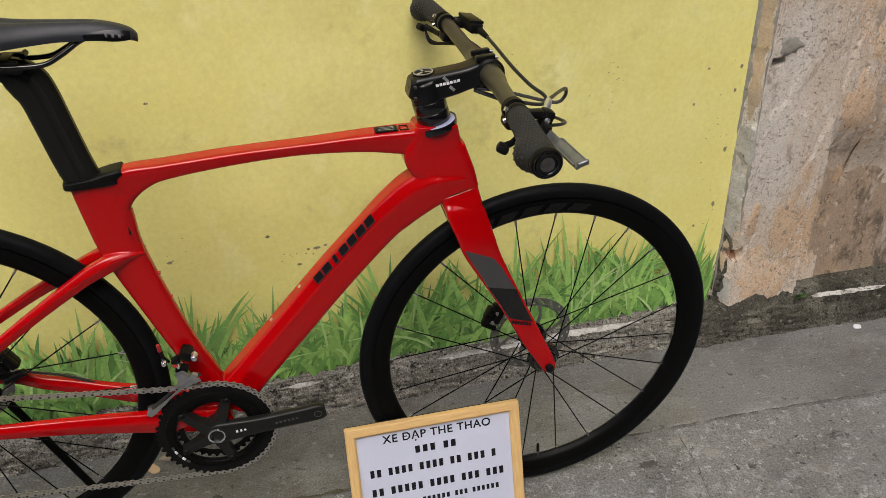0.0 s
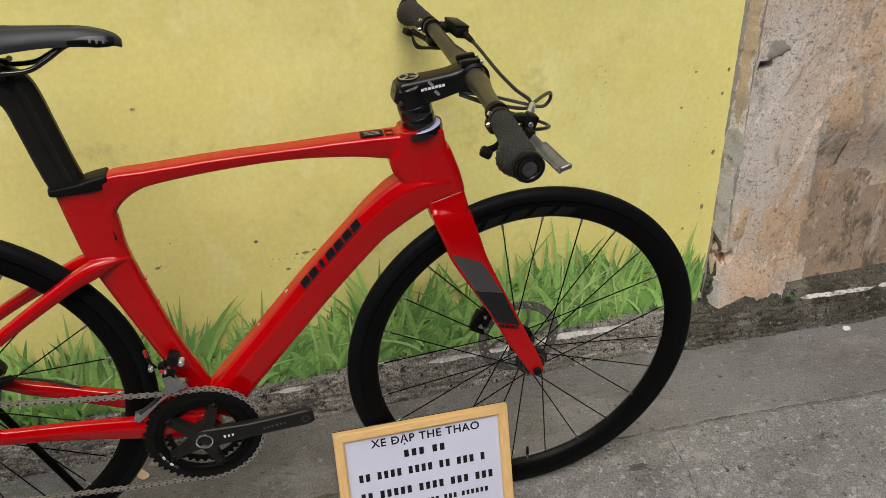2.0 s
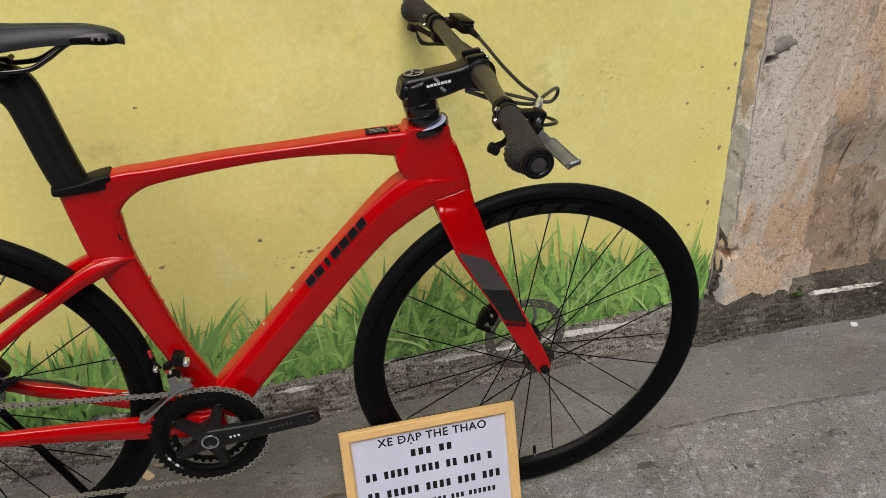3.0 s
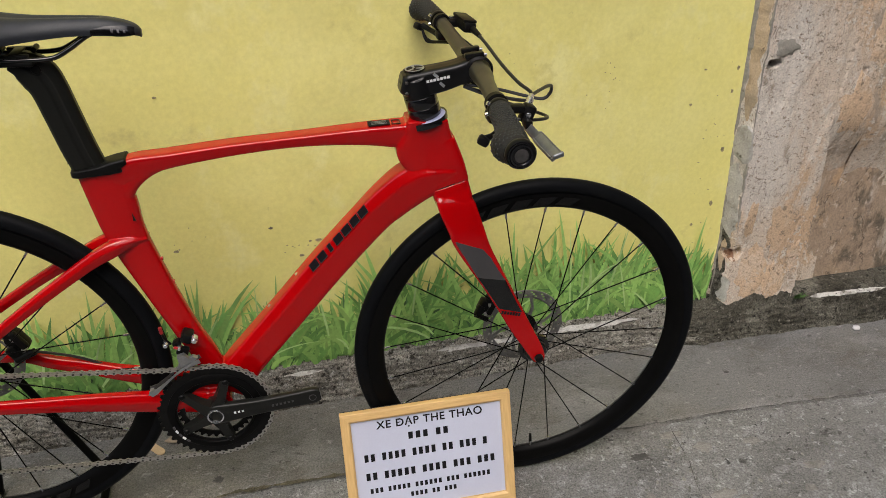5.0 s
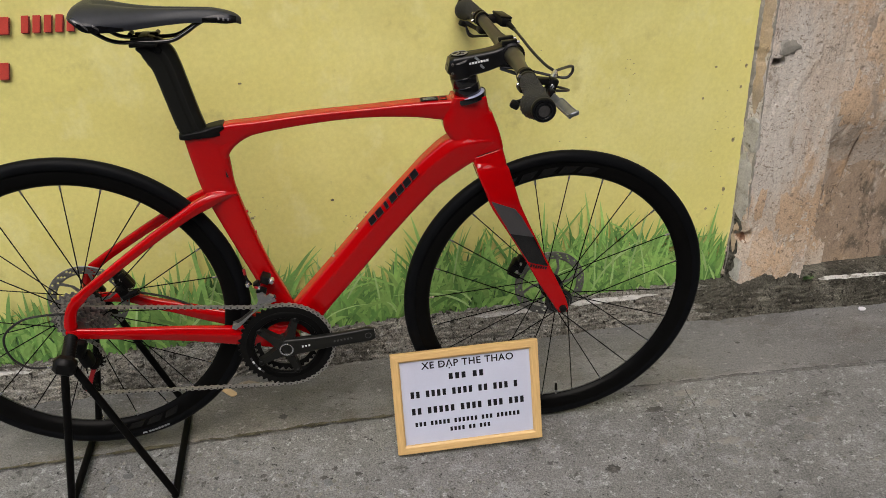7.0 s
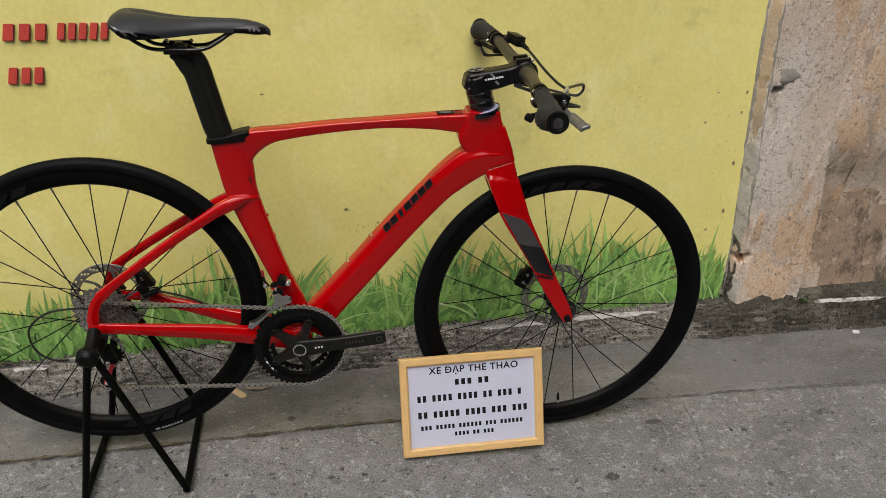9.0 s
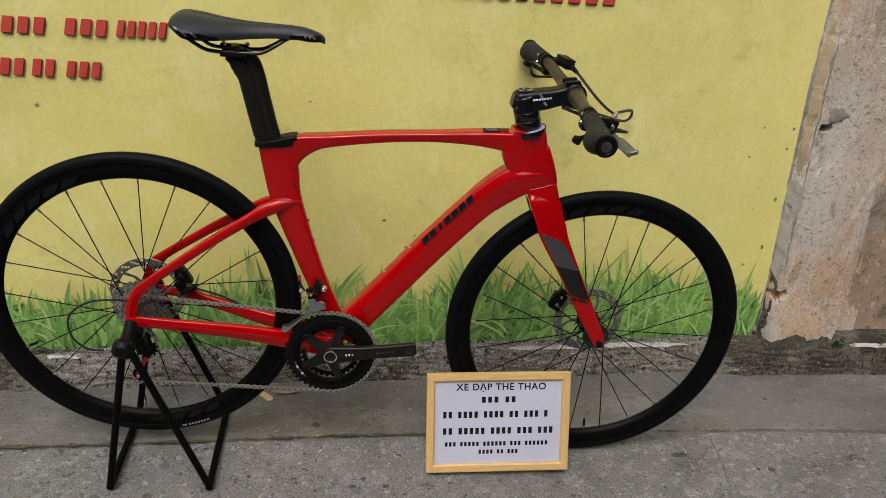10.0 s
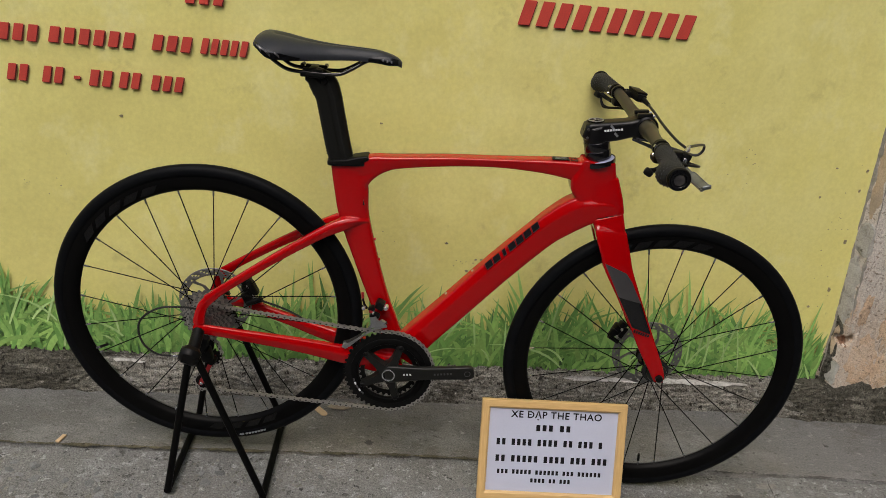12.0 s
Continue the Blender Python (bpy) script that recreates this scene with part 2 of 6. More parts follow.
STRIP = layered("trowelled_cement", (0.170, 0.170, 0.166),
                [((0.118, 0.117, 0.111), 2.2, 0.47, 0.14, (0.7, 1, 1)), ((0.172, 0.165, 0.145), 1.1, 0.50, 0.12, ONE), ((0.225, 0.224, 0.217), 4.5, 0.55, 0.12, (0.6, 1, 1)), ((0.128, 0.122, 0.110), 9.0, 0.56, 0.09, (0.7, 1, 1)), ((0.265, 0.263, 0.255), 50.0, 0.59, 0.07, (0.8, 1.1, 1)), ((0.092, 0.089, 0.083), 58.0, 0.59, 0.06, (0.9, 1.1, 1)),
                 ((0.060, 0.058, 0.054), 24.0, 0.69, 0.03, ONE), ((0.420, 0.418, 0.395), 60.0, 0.70, 0.02, ONE)],
                bump=0.007, bscale=130, grain=0.42, fine=260, cracks=(((0.25, 0.25, 0.245), 9.0, 0.002, (0.15, 2.2, 1)),))
CONCRETE = layered("rough_concrete", (0.205, 0.206, 0.200),
                   [((0.135, 0.135, 0.131), 5.0, 0.50, 0.20, ONE), ((0.258, 0.262, 0.261), 18.0, 0.53, 0.08, ONE), ((0.092, 0.093, 0.087), 26.0, 0.605, 0.06, ONE), ((0.341, 0.347, 0.346), 60.0, 0.575, 0.04, ONE), ((0.050, 0.050, 0.049), 55.0, 0.615, 0.04, ONE),
                    ((0.063, 0.065, 0.071), 20.0, 0.71, 0.03, ONE), ((0.496, 0.505, 0.507), 30.0, 0.68, 0.03, ONE)], bump=0.014, bscale=120, grain=0.50, fine=260)
AGGREGATE = mat("worn_pebbles", (0.20, 0.197, 0.178), (0.115, 0.117, 0.098), rough=0.8, scale=60, grain=0.5, fine=400, island=0.45, bump=0.002, bscale=300)
STONE = mat("worn_stone", (0.190, 0.196, 0.200), (0.115, 0.118, 0.120), rough=0.8, scale=50, grain=0.4, fine=350, island=0.35, bump=0.002, bscale=260)
STAIN = layered("oil_stain", (0.070, 0.068, 0.065), [((0.13, 0.127, 0.118), 60.0, 0.5, 0.10, ONE)], bump=0.003, grain=0.3)
PALE = layered("pale_mortar_spill", (0.235, 0.229, 0.213), [((0.15, 0.146, 0.137), 40.0, 0.5, 0.15, ONE)], bump=0.006, grain=0.3)
PAINT = layered("old_white_paint", (0.528, 0.522, 0.492), [((0.312, 0.300, 0.270), 30.0, 0.52, 0.08, ONE), ((0.144, 0.132, 0.114), 45.0, 0.57, 0.05, (0.5, 1, 1))], bump=0.004)
# wall core and added unseen walls; dark so that little light bounces back
DARKWALL = layered("dark_wall_render", (0.085, 0.078, 0.068), [((0.06, 0.055, 0.048), 2.0, 0.5, 0.2, ONE)], bump=0.003)
GRASSES = [mat("printed_grass_" + n, c, d, rough=0.6, scale=14, mix=0.9, island=0.26, grain=0.14, fine=120)
           for n, c, d in (("dark", (0.080, 0.180, 0.058), (0.052, 0.125, 0.044)), ("mid", (0.188, 0.385, 0.088), (0.134, 0.300, 0.072)), ("light", (0.318, 0.530, 0.140), (0.222, 0.428, 0.106)), ("straw", (0.46, 0.64, 0.27), (0.36, 0.56, 0.20)))]
TURF = layered("printed_turf", (0.085, 0.205, 0.045),
               [((0.150, 0.330, 0.065), 16.0, 0.46, 0.12, (1, 1, 0.30)), ((0.045, 0.110, 0.030), 22.0, 0.53, 0.10, (1, 1, 0.25)), ((0.210, 0.400, 0.090), 34.0, 0.57, 0.08, (1, 1, 0.20)), ((0.180, 0.215, 0.125), 5.0, 0.56, 0.14, (1, 1, 1.6)), ((0.030, 0.070, 0.022), 48.0, 0.61, 0.06, (1, 1, 0.22))],
               rough=0.6, bump=0.001, bscale=60, grain=0.16, fine=140)
CAGE = mat("grey_cage_alloy", (0.33, 0.335, 0.345), (0.24, 0.245, 0.25), rough=0.38, metal=0.8, scale=60)
DISC = mat("dull_disc_steel", (0.215, 0.212, 0.207), (0.14, 0.137, 0.134), rough=0.42, metal=0.7, scale=90, grain=0.15)
STUD = mat("stud_rubber", (0.030, 0.032, 0.037), (0.045, 0.048, 0.055), rough=0.55, spec=0.3, scale=120)
LEVER = mat("brushed_lever_alloy", (0.21, 0.22, 0.235), (0.14, 0.15, 0.16), rough=0.30, metal=0.6, scale=60, grain=0.1)


# ---- mesh helpers ----
def finish(ob, smooth=40):
    me = ob.data
    if smooth:
        me.polygons.foreach_set("use_smooth", [True] * len(me.polygons))
        me.set_sharp_from_angle(angle=radians(smooth))
    return ob


def part(name, bm, material, parent=None, label="", smooth=40, m=None):
    """Links a bmesh as one mesh object, under a thing or a part."""
    bmesh.ops.recalc_face_normals(bm, faces=bm.faces[:])
    me = bpy.data.meshes.new(name)
    bm.to_mesh(me)
    bm.free()
    me.materials.append(material)
    ob = new(name, me)
    ob.parent = parent
    if m is not None:
        ob.matrix_basis = m
    if label:
        tagged(ob, label)
    return finish(ob, smooth)


def again(ob, m, parent=None):
    """The same mesh once more, as an object of its own."""
    o = new(ob.name.split(".")[0], ob.data)
    o.parent = parent or ob.parent
    o.matrix_basis = m
    return o


def thing(name, label, category, group="", m=None):
    ob = new(name)
    ob.empty_display_size = 0.05
    if m is not None:
        ob.matrix_basis = m
    return tagged(ob, label, category, group)


def box(bm, c, s, bevel=0.0, m=None, seg=2):
    r = bmesh.ops.create_cube(bm, size=1.0)
    vs = r["verts"]
    bmesh.ops.scale(bm, vec=s, verts=vs)
    if bevel:
        es = list({e for v in vs for e in v.link_edges})
        out = bmesh.ops.bevel(bm, geom=es, offset=bevel, segments=seg, affect="EDGES", profile=0.5)
        vs = list({v for f in out["faces"] for v in f.verts} | {v for v in vs if v.is_valid})
    mm = Matrix.Translation(c)
    if m is not None:
        mm = mm @ m
    bmesh.ops.transform(bm, matrix=mm, verts=vs)
    return vs


def skin(bm, rings, closed=False, cap=True):
    """Joins rings of points, each a list of the same length."""
    vr = [[bm.verts.new(p) for p in ring] for ring in rings]
    n = len(vr[0])
    pairs = list(zip(vr, vr[1:])) + ([(vr[-1], vr[0])] if closed else [])
    for a, b in pairs:
        for i in range(n):
            bm.faces.new((a[i], a[(i + 1) % n], b[(i + 1) % n], b[i]))
    if cap and not closed:
        bm.faces.new(vr[0][::-1])
        bm.faces.new(vr[-1])
    return vr


def spline(pts, n=8):
    """Points on a smooth line through pts."""
    P = [Vector(p) for p in pts]
    P = [2 * P[0] - P[1]] + P + [2 * P[-1] - P[-2]]
    out = []
    for i in range(1, len(P) - 2):
        a, b, c, d = P[i - 1:i + 3]
        for k in range(n):
            t = k / n
            out.append(0.5 * (2 * b + (c - a) * t + (2 * a - 5 * b + 4 * c - d) * t * t + (3 * b - a - 3 * c + d) * t ** 3))
    return out + [P[-2]]


def tube(bm, pts, r, seg=8, smooth=6):
    """A round tube along pts; r may be a number or a list, one for each of pts."""
    radii = r if isinstance(r, (list, tuple)) else [r] * len(pts)
    four = [(*p, q) for p, q in zip(pts, radii)]
    line = spline(four, smooth) if smooth else [Vector(p) for p in four]
    pos = [Vector(p[:3]) for p in line]
    up = Vector((0.03, 0.05, 1)).normalized()
    rings, side = [], None
    for i, p in enumerate(pos):
        d = (pos[min(i + 1, len(pos) - 1)] - pos[max(i - 1, 0)]).normalized()
        if side is None:
            side = d.cross(up if abs(d.dot(up)) < 0.95 else Vector((1, 0, 0))).normalized()
        else:
            side = (side - d * side.dot(d)).normalized()
        o = d.cross(side)
        rr = line[i][3]
        rings.append([p + rr * (math.cos(a) * side + math.sin(a) * o) for a in (2 * math.pi * k / seg for k in range(seg))])
    skin(bm, rings)


def lathe(bm, profile, seg=96, closed=True, c=(0, 0, 0)):
    """Turns a profile of (radius, y) about the y axis."""
    rings = []
    for k in range(seg):
        a = 2 * math.pi * k / seg
        rings.append([(c[0] + r * math.cos(a), c[1] + y, c[2] + r * math.sin(a)) for r, y in profile])
    vr = [[bm.verts.new(p) for p in ring] for ring in rings]
    n = len(profile)
    for k in range(seg):
        a, b = vr[k], vr[(k + 1) % seg]
        for i in range(n if closed else n - 1):
            bm.faces.new((a[i], a[(i + 1) % n], b[(i + 1) % n], b[i]))
    if not closed:
        bm.faces.new([v[0] for v in vr][::-1])
        bm.faces.new([v[-1] for v in vr])


def disc(bm, r, y0, y1, seg=32, c=(0, 0, 0)):
    lathe(bm, [(r, y0), (r, y1)], seg, closed=False, c=c)


ROUND = [(math.cos(a), math.sin(a)) for a in (2 * math.pi * k / 16 for k in range(16))]
BOXY = [(math.copysign(abs(math.cos(a)) ** 0.44, math.cos(a)), math.copysign(abs(math.sin(a)) ** 0.44, math.sin(a))) for a in (2 * math.pi * k / 20 for k in range(20))]
FACET = [(1.0, 0.0), (1.0, 0.66), (0.985, 0.80), (0.92, 0.90), (0.80, 0.97), (0.60, 1.0), (-0.60, 1.0), (-0.80, 0.97), (-0.92, 0.90), (-0.985, 0.80), (-1.0, 0.66), (-1.0, -0.66), (-0.985, -0.80), (-0.92, -0.90), (-0.80, -0.97), (-0.60, -1.0), (0.60, -1.0), (0.80, -0.97), (0.92, -0.90), (0.985, -0.80), (1.0, -0.66)]
OVAL = [(math.copysign(abs(math.cos(a)) ** 0.80, math.cos(a)), math.copysign(abs(math.sin(a)) ** 0.62, math.sin(a))) for a in (2 * math.pi * k / 24 for k in range(24))]
AERO = [(1.0, 0.0), (1.0, 0.35), (0.82, 0.72), (0.50, 1.0), (0.34, 0.84), (0.10, 0.82), (-0.04, 0.98), (-0.80, 0.98), (-1.0, 0.70), (-1.0, -0.70), (-0.80, -0.98), (-0.04, -0.98), (0.10, -0.82), (0.34, -0.84), (0.50, -1.0), (0.82, -0.72), (1.0, -0.35)]
DOWN = [(1.00, 0.50), (0.97, 0.64), (0.90, 0.74), (0.50, 0.98), (0.38, 1.00), (0.28, 0.99), (-0.70, 0.88), (-0.86, 0.82), (-0.95, 0.72), (-1.00, 0.54), (-1.00, -0.54), (-0.95, -0.72), (-0.86, -0.82), (-0.70, -0.88), (0.28, -0.99), (0.38, -1.00), (0.50, -0.98), (0.90, -0.74), (0.97, -0.64), (1.00, -0.50)]
STAY = [(1.00, 0.42), (0.95, 0.56), (0.84, 0.68), (0.34, 0.98), (0.18, 1.00), (0.02, 0.97), (-0.72, 0.70), (-0.90, 0.60), (-1.00, 0.42), (-1.00, -0.42), (-0.90, -0.60), (-0.72, -0.70), (0.02, -0.97), (0.18, -1.00), (0.34, -0.98), (0.84, -0.68), (0.95, -0.56), (1.00, -0.42)]
SLAB = [(1.00, 0.62), (0.96, 0.80), (0.88, 0.92), (0.74, 0.99), (0.58, 1.00), (-0.62, 0.84), (-0.84, 0.76), (-0.95, 0.64), (-1.00, 0.48), (-1.00, -0.48), (-0.95, -0.64), (-0.84, -0.76), (-0.62, -0.84), (0.58, -1.00), (0.74, -0.99), (0.88, -0.92), (0.96, -0.80), (1.00, -0.62)]


def loft(bm, stations, section=ROUND, level=False, n=5):
    """A tube through stations (x, y, z, half height, half width); level: sections lie flat, in x and y."""
    line = spline(stations, n)
    pos = [Vector(p[:3]) for p in line]
    rings = []
    for i, p in enumerate(pos):
        d = (pos[min(i + 1, len(pos) - 1)] - pos[max(i - 1, 0)]).normalized()
        if level:
            nrm, lat = Vector((1, 0, 0)), Vector((0, 1, 0))
        else:
            lat = (Vector((0, 1, 0)) - d * d.y).normalized()
            nrm = lat.cross(d)
            if nrm.z < 0:
                nrm = -nrm
        a, b = line[i][3], line[i][4]
        rings.append([p + nrm * (u * a) + lat * (v * b) for u, v in section])
    skin(bm, rings)


def blend(ob, voxel=0.0022, rounds=5):
    """Melts overlapping tubes of one mesh into one smooth shell."""
    r = ob.modifiers.new("join", "REMESH")
    r.mode, r.voxel_size, r.use_smooth_shade = "VOXEL", voxel, True
    s = ob.modifiers.new("soften", "SMOOTH")
    s.factor, s.iterations = 0.5, rounds
    return ob


def plate(bm, outline, y0, y1):
    """A flat plate from an outline of (x, z)."""
    a = [bm.verts.new((x, y0, z)) for x, z in outline]
    b = [bm.verts.new((x, y1, z)) for x, z in outline]
    bm.faces.new(a)
    bm.faces.new(b[::-1])
    n = len(a)
    for i in range(n):
        bm.faces.new((a[i], b[i], b[(i + 1) % n], a[(i + 1) % n]))


# ---- the wall, its foot and the ground ----
WALL = Matrix.Translation((0, 0.366, 0)) @ pose(0, 0, 0, 0, 0, 3.2)


def rough_sheet(name, material, u0, u1, w0, w1, step, place, label, m, parent=None, kind="structure"):
    """A grid over u and w, bent by place(u, w)."""
    nu, nw = max(2, round((u1 - u0) / step)), max(2, round((w1 - w0) / step))
    bm = bmesh.new()
    g = [[bm.verts.new(place(u0 + (u1 - u0) * i / nu, w0 + (w1 - w0) * j / nw)) for j in range(nw + 1)] for i in range(nu + 1)]
    for i in range(nu):
        for j in range(nw):
            bm.faces.new((g[i][j], g[i + 1][j], g[i + 1][j + 1], g[i][j + 1]))
    ob = part(name, bm, material, parent, "", 60, m)
    return tagged(ob, label, "", "", kind)


def fbm(x, y, z, o=4):
    return noise.fractal(Vector((x, y, z)), 1.0, 2.0, o)


def slab(name, material, c, s, label, m=None):
    bm = bmesh.new()
    box(bm, c, s, 0.004)
    return tagged(part(name, bm, material, None, "", 40, m), label, "", "", "structure")


slab("wall_north_core", DARKWALL, (-1.9, 0.11, 1.5), (9.0, 0.19, 3.0), "solid masonry behind the yellow wall face", WALL)
def wall_face(u, w):
    return (u, -0.002 + 0.0035 * fbm(u * 1.6, 3.0, w * 1.6) + 0.0012 * fbm(u * 9, 1.0, w * 9) - 0.0014 * max(0, fbm(u * 26, 6.0, w * 26) - 0.15) + 0.0004 * fbm(u * 40, 2.0, w * 34), w)


rough_sheet("wall_north", YELLOW, -2.1, 0.656, 0.03, 1.5, 0.010, wall_face, "yellow limewashed wall with small stains and chips", WALL)
rough_sheet("wall_north_upper", YELLOW, -4.5, 0.672, 1.5, 3.0, 0.03, wall_face, "upper part of the yellow limewashed wall", WALL)
rough_sheet("wall_north_west", YELLOW, -4.5, -2.1, 0.03, 1.5, 0.03,
            lambda u, w: wall_face(u, w),
            "yellow limewashed wall with small stains and chips", WALL)
# added behind the camera: cuts off low sky, gives the gloss a dark reflection
slab("sky_block_south", DARKWALL, (0, -4.6, 1.9), (24, 0.2, 3.8), "added unseen wall that blocks the low sky")
# added out of view: blocks sky so the right side grows darker
slab("shading_wall_east", DARKWALL, (1.95, -1.9, 3.4), (0.2, 5.2, 6.8), "added unseen wall that shades the right side")


def between(table, w):
    """Reads a short table of (height, value), straight between its rows."""
    for (a, p), (c, q) in zip(table, table[1:]):
        if w <= c:
            return p + (q - p) * max(0, w - a) / (c - a)
    return table[-1][1]


def corner(w):
    """Where the pillar's flank leaves the yellow wall."""
    return between(((0.10, 0.646), (0.26, 0.650), (0.57, 0.628), (0.86, 0.614), (2.9, 0.594)), w)


def pillar_right(w):
    return between(((0.10, 0.872), (0.14, 0.879), (0.20, 0.893), (0.33, 0.886), (0.45, 0.878), (0.56, 0.867), (0.65, 0.864), (0.78, 0.850), (0.86, 0.835), (2.9, 0.800)), w) + 0.004 * fbm(9.0, w * 7, 1.0) + 0.003 * fbm(3.0, w * 30, 1.0)


def step_up(w):
    t = min(1, max(0, (w - 0.38) / 0.22))
    return t * t * (3 - 2 * t)


def pillar_face(u, w):
    v = -0.045 + 0.0030 * fbm(u * 6, 2.0, w * 2.5) + 0.0011 * fbm(u * 40, 7.0, w * 22) + 0.0005 * fbm(u * 100, 3.0, w * 80)
    # plaster skin fallen off in places
    v += 0.0035 * min(max((fbm(u * 9, 11.0, w * 4.0) - 0.12) * 9, 0), 1)
    edge = corner(w) + 0.018 + 0.002 * fbm(0.3, w * 9, 4.0) + 0.003 * max(fbm(2.3, w * 26, 4.0), 0)
    if u < edge:
        v += (edge - u) * 2.6
    right = pillar_right(w)
    if u > right:
        v += min((u - right) * 7.0, 0.056 * (1 - step_up(w)) + 0.004 * step_up(w))
    if w < 0.22:
        v -= (0.22 - w) * 0.10
    for hu, hw, ru, rw, dep in ((0.668, 0.733, 0.019, 0.0110, 0.160), (0.879, 0.508, 0.009, 0.015, 0.060), (0.673, 0.238, 0.017, 0.018, 0.022), (0.921, 0.698, 0.008, 0.010, 0.008)):
        d = math.hypot((u - hu) / ru, (w - hw) / rw) * (1 + 0.35 * fbm(u * 60, 1.0, w * 60))
        v += dep * max(0, 1 - d ** 6)
    return (u, min(v, 0.012 if u > 0.70 or w < 0.5 else 0.09), w)


rough_sheet("pillar", PLASTER, 0.600, 0.98, 0.075, 1.30, 0.004, pillar_face, "weathered pillar with flaking plaster and old paint", WALL)
rough_sheet("pillar_top", PLASTER, 0.585, 0.98, 1.30, 2.9, 0.02, pillar_face, "upper part of the weathered pillar", WALL)
rough_sheet("wall_east_upper", PLASTER, 0.98, 3.2, 0.36, 2.9, 0.016, lambda u, w: (u, -0.040 + 0.044 * (1 - step_up(w)) + 0.003 * fbm(u * 6, 2.0, w * 2.5) + 0.0016 * fbm(u * 40, 7.0, w * 30), w), "weathered plaster beside the pillar", WALL)


def east_face(u, w):
    return (u, 0.004 + 0.005 * fbm(u * 5, 5.0, w * 4) + 0.003 * fbm(u * 28, 2.0, w * 28) + 0.0016 * fbm(u * 80, 4.0, w * 80), w)


rough_sheet("wall_east", BARE, 0.86, 3.2, 0.03, 0.56, 0.008, east_face, "stained bare render beside the pillar", WALL)


def kerb_face(u, w):
    """w runs from the wall's foot (0) over the top and down to the ground (1)."""
    prof = [(0.010, 0.098), (-0.006, 0.097), (-0.020, 0.088), (-0.034, 0.070), (-0.044, 0.042), (-0.050, 0.018), (-0.058, -0.006)]
    t = w * (len(prof) - 1)
    i = min(int(t), len(prof) - 2)
    k = t - i
    v = prof[i][0] * (1 - k) + prof[i + 1][0] * k
    z = prof[i][1] * (1 - k) + prof[i + 1][1] * k
    b = 0.004 * fbm(u * 5, w * 2, 3.0) + 0.004 * fbm(u * 22, w * 6, 8.0) + 0.0052 * fbm(u * 60, w * 14, 5.0)
    out = between(((0.45, 0.0), (0.61, 0.026), (0.83, 0.033), (1.17, 0.052), (3.2, 0.056)), u)
    return (u, v - b * (1 if w > 0.1 else 0.2) - out * min(w * 3.2, 1), z + 0.5 * b * (1 if 0.1 < w < 0.9 else 0))


def kerb_over(u0, way):
    """The darker mortar laid over the grey one, with a ragged front at u0."""
    def place(u, w):
        fade = max(0, 1 - abs(u - u0) / 0.25)
        v = kerb_face(u + fade * way * (0.07 * fbm(w * 5, 3.0, u0) + 0.05 * fbm(w * 16, 6.0, u0)), w)
        return (v[0], v[1] - 0.0012, v[2] + 0.0008)
    return place


rough_sheet("kerb", KERB, -1.42, 0.72, 0.0, 1.0, 0.0085, kerb_face, "rough dark mortar fillet along the wall foot", WALL)
# the fillet turns to the darker mortar at its left end
rough_sheet("kerb_west", DARKMORTAR, -2.2, -1.30, 0.0, 1.0, 0.0085, kerb_over(-1.30, 1), "darker mortar fillet along the wall foot", WALL)
rough_sheet("kerb_east", DARKMORTAR, 0.57, 1.9, 0.0, 1.0, 0.0085, kerb_over(0.57, -1), "mossy mortar fillet round the pillar foot", WALL)


def patch(name, material, cu, cw, ru, rw, lift, face, label, m=None, seed=1.0):
    """An irregular patch lying on a surface face(u, w), lifted by lift towards the open side."""
    bm = bmesh.new()
    n, rings = 28, []
    for j in (1.0, 0.94, 0.6, 0.25):
        ring = []
        for i in range(n):
            a = 2 * math.pi * i / n
            e = 1 + 0.55 * fbm(2.2 * math.cos(a) + seed, 2.2 * math.sin(a), seed) + 0.18 * fbm(9 * math.cos(a), 9 * math.sin(a), seed)
            p = Vector(face(cu + ru * j * e * math.cos(a), cw + rw * j * e * math.sin(a)))
            ring.append(p + Vector(lift) * (0.0 if j == 1.0 else 1.0))
        rings.append(ring)
    skin(bm, rings, cap=False)
    bm.verts.ensure_lookup_table()
    bm.faces.new(bm.verts[-n:])
    return tagged(part(name, bm, material, None, "", 60, m), label, "", "", "structure")


def ground_h(x, y):
    return -0.008 + 0.004 * fbm(x * 4, y * 4, 0.5) + 0.002 * fbm(x * 19, y * 19, 2.5) + 0.0012 * fbm(x * 50, y * 50, 1.5)


# the ground: one sheet, fine where the alley is seen, coarse beyond
bm = bmesh.new()
xs = [-40, -15, -6, -4, -3] + [-2 + 0.016 * i for i in range(226)] + [2.5, 4, 6, 15, 40]
ys = [-40, -15, -6, -3.5, -2.5, -1.5] + [-0.7 + 0.016 * i for i in range(76)] + [1.5, 5, 15, 40]
grid = [[bm.verts.new((x, y, ground_h(x, y) if abs(x) < 2.2 and -1.0 < y < 0.9 else -0.006)) for y in ys] for x in xs]
for i in range(len(xs) - 1):
    for j in range(len(ys) - 1):
        bm.faces.new((grid[i][j], grid[i + 1][j], grid[i + 1][j + 1], grid[i][j + 1]))
tagged(part("ground", bm, CONCRETE, None, "", 60), "rough worn grey concrete of the alley", "", "", "structure")


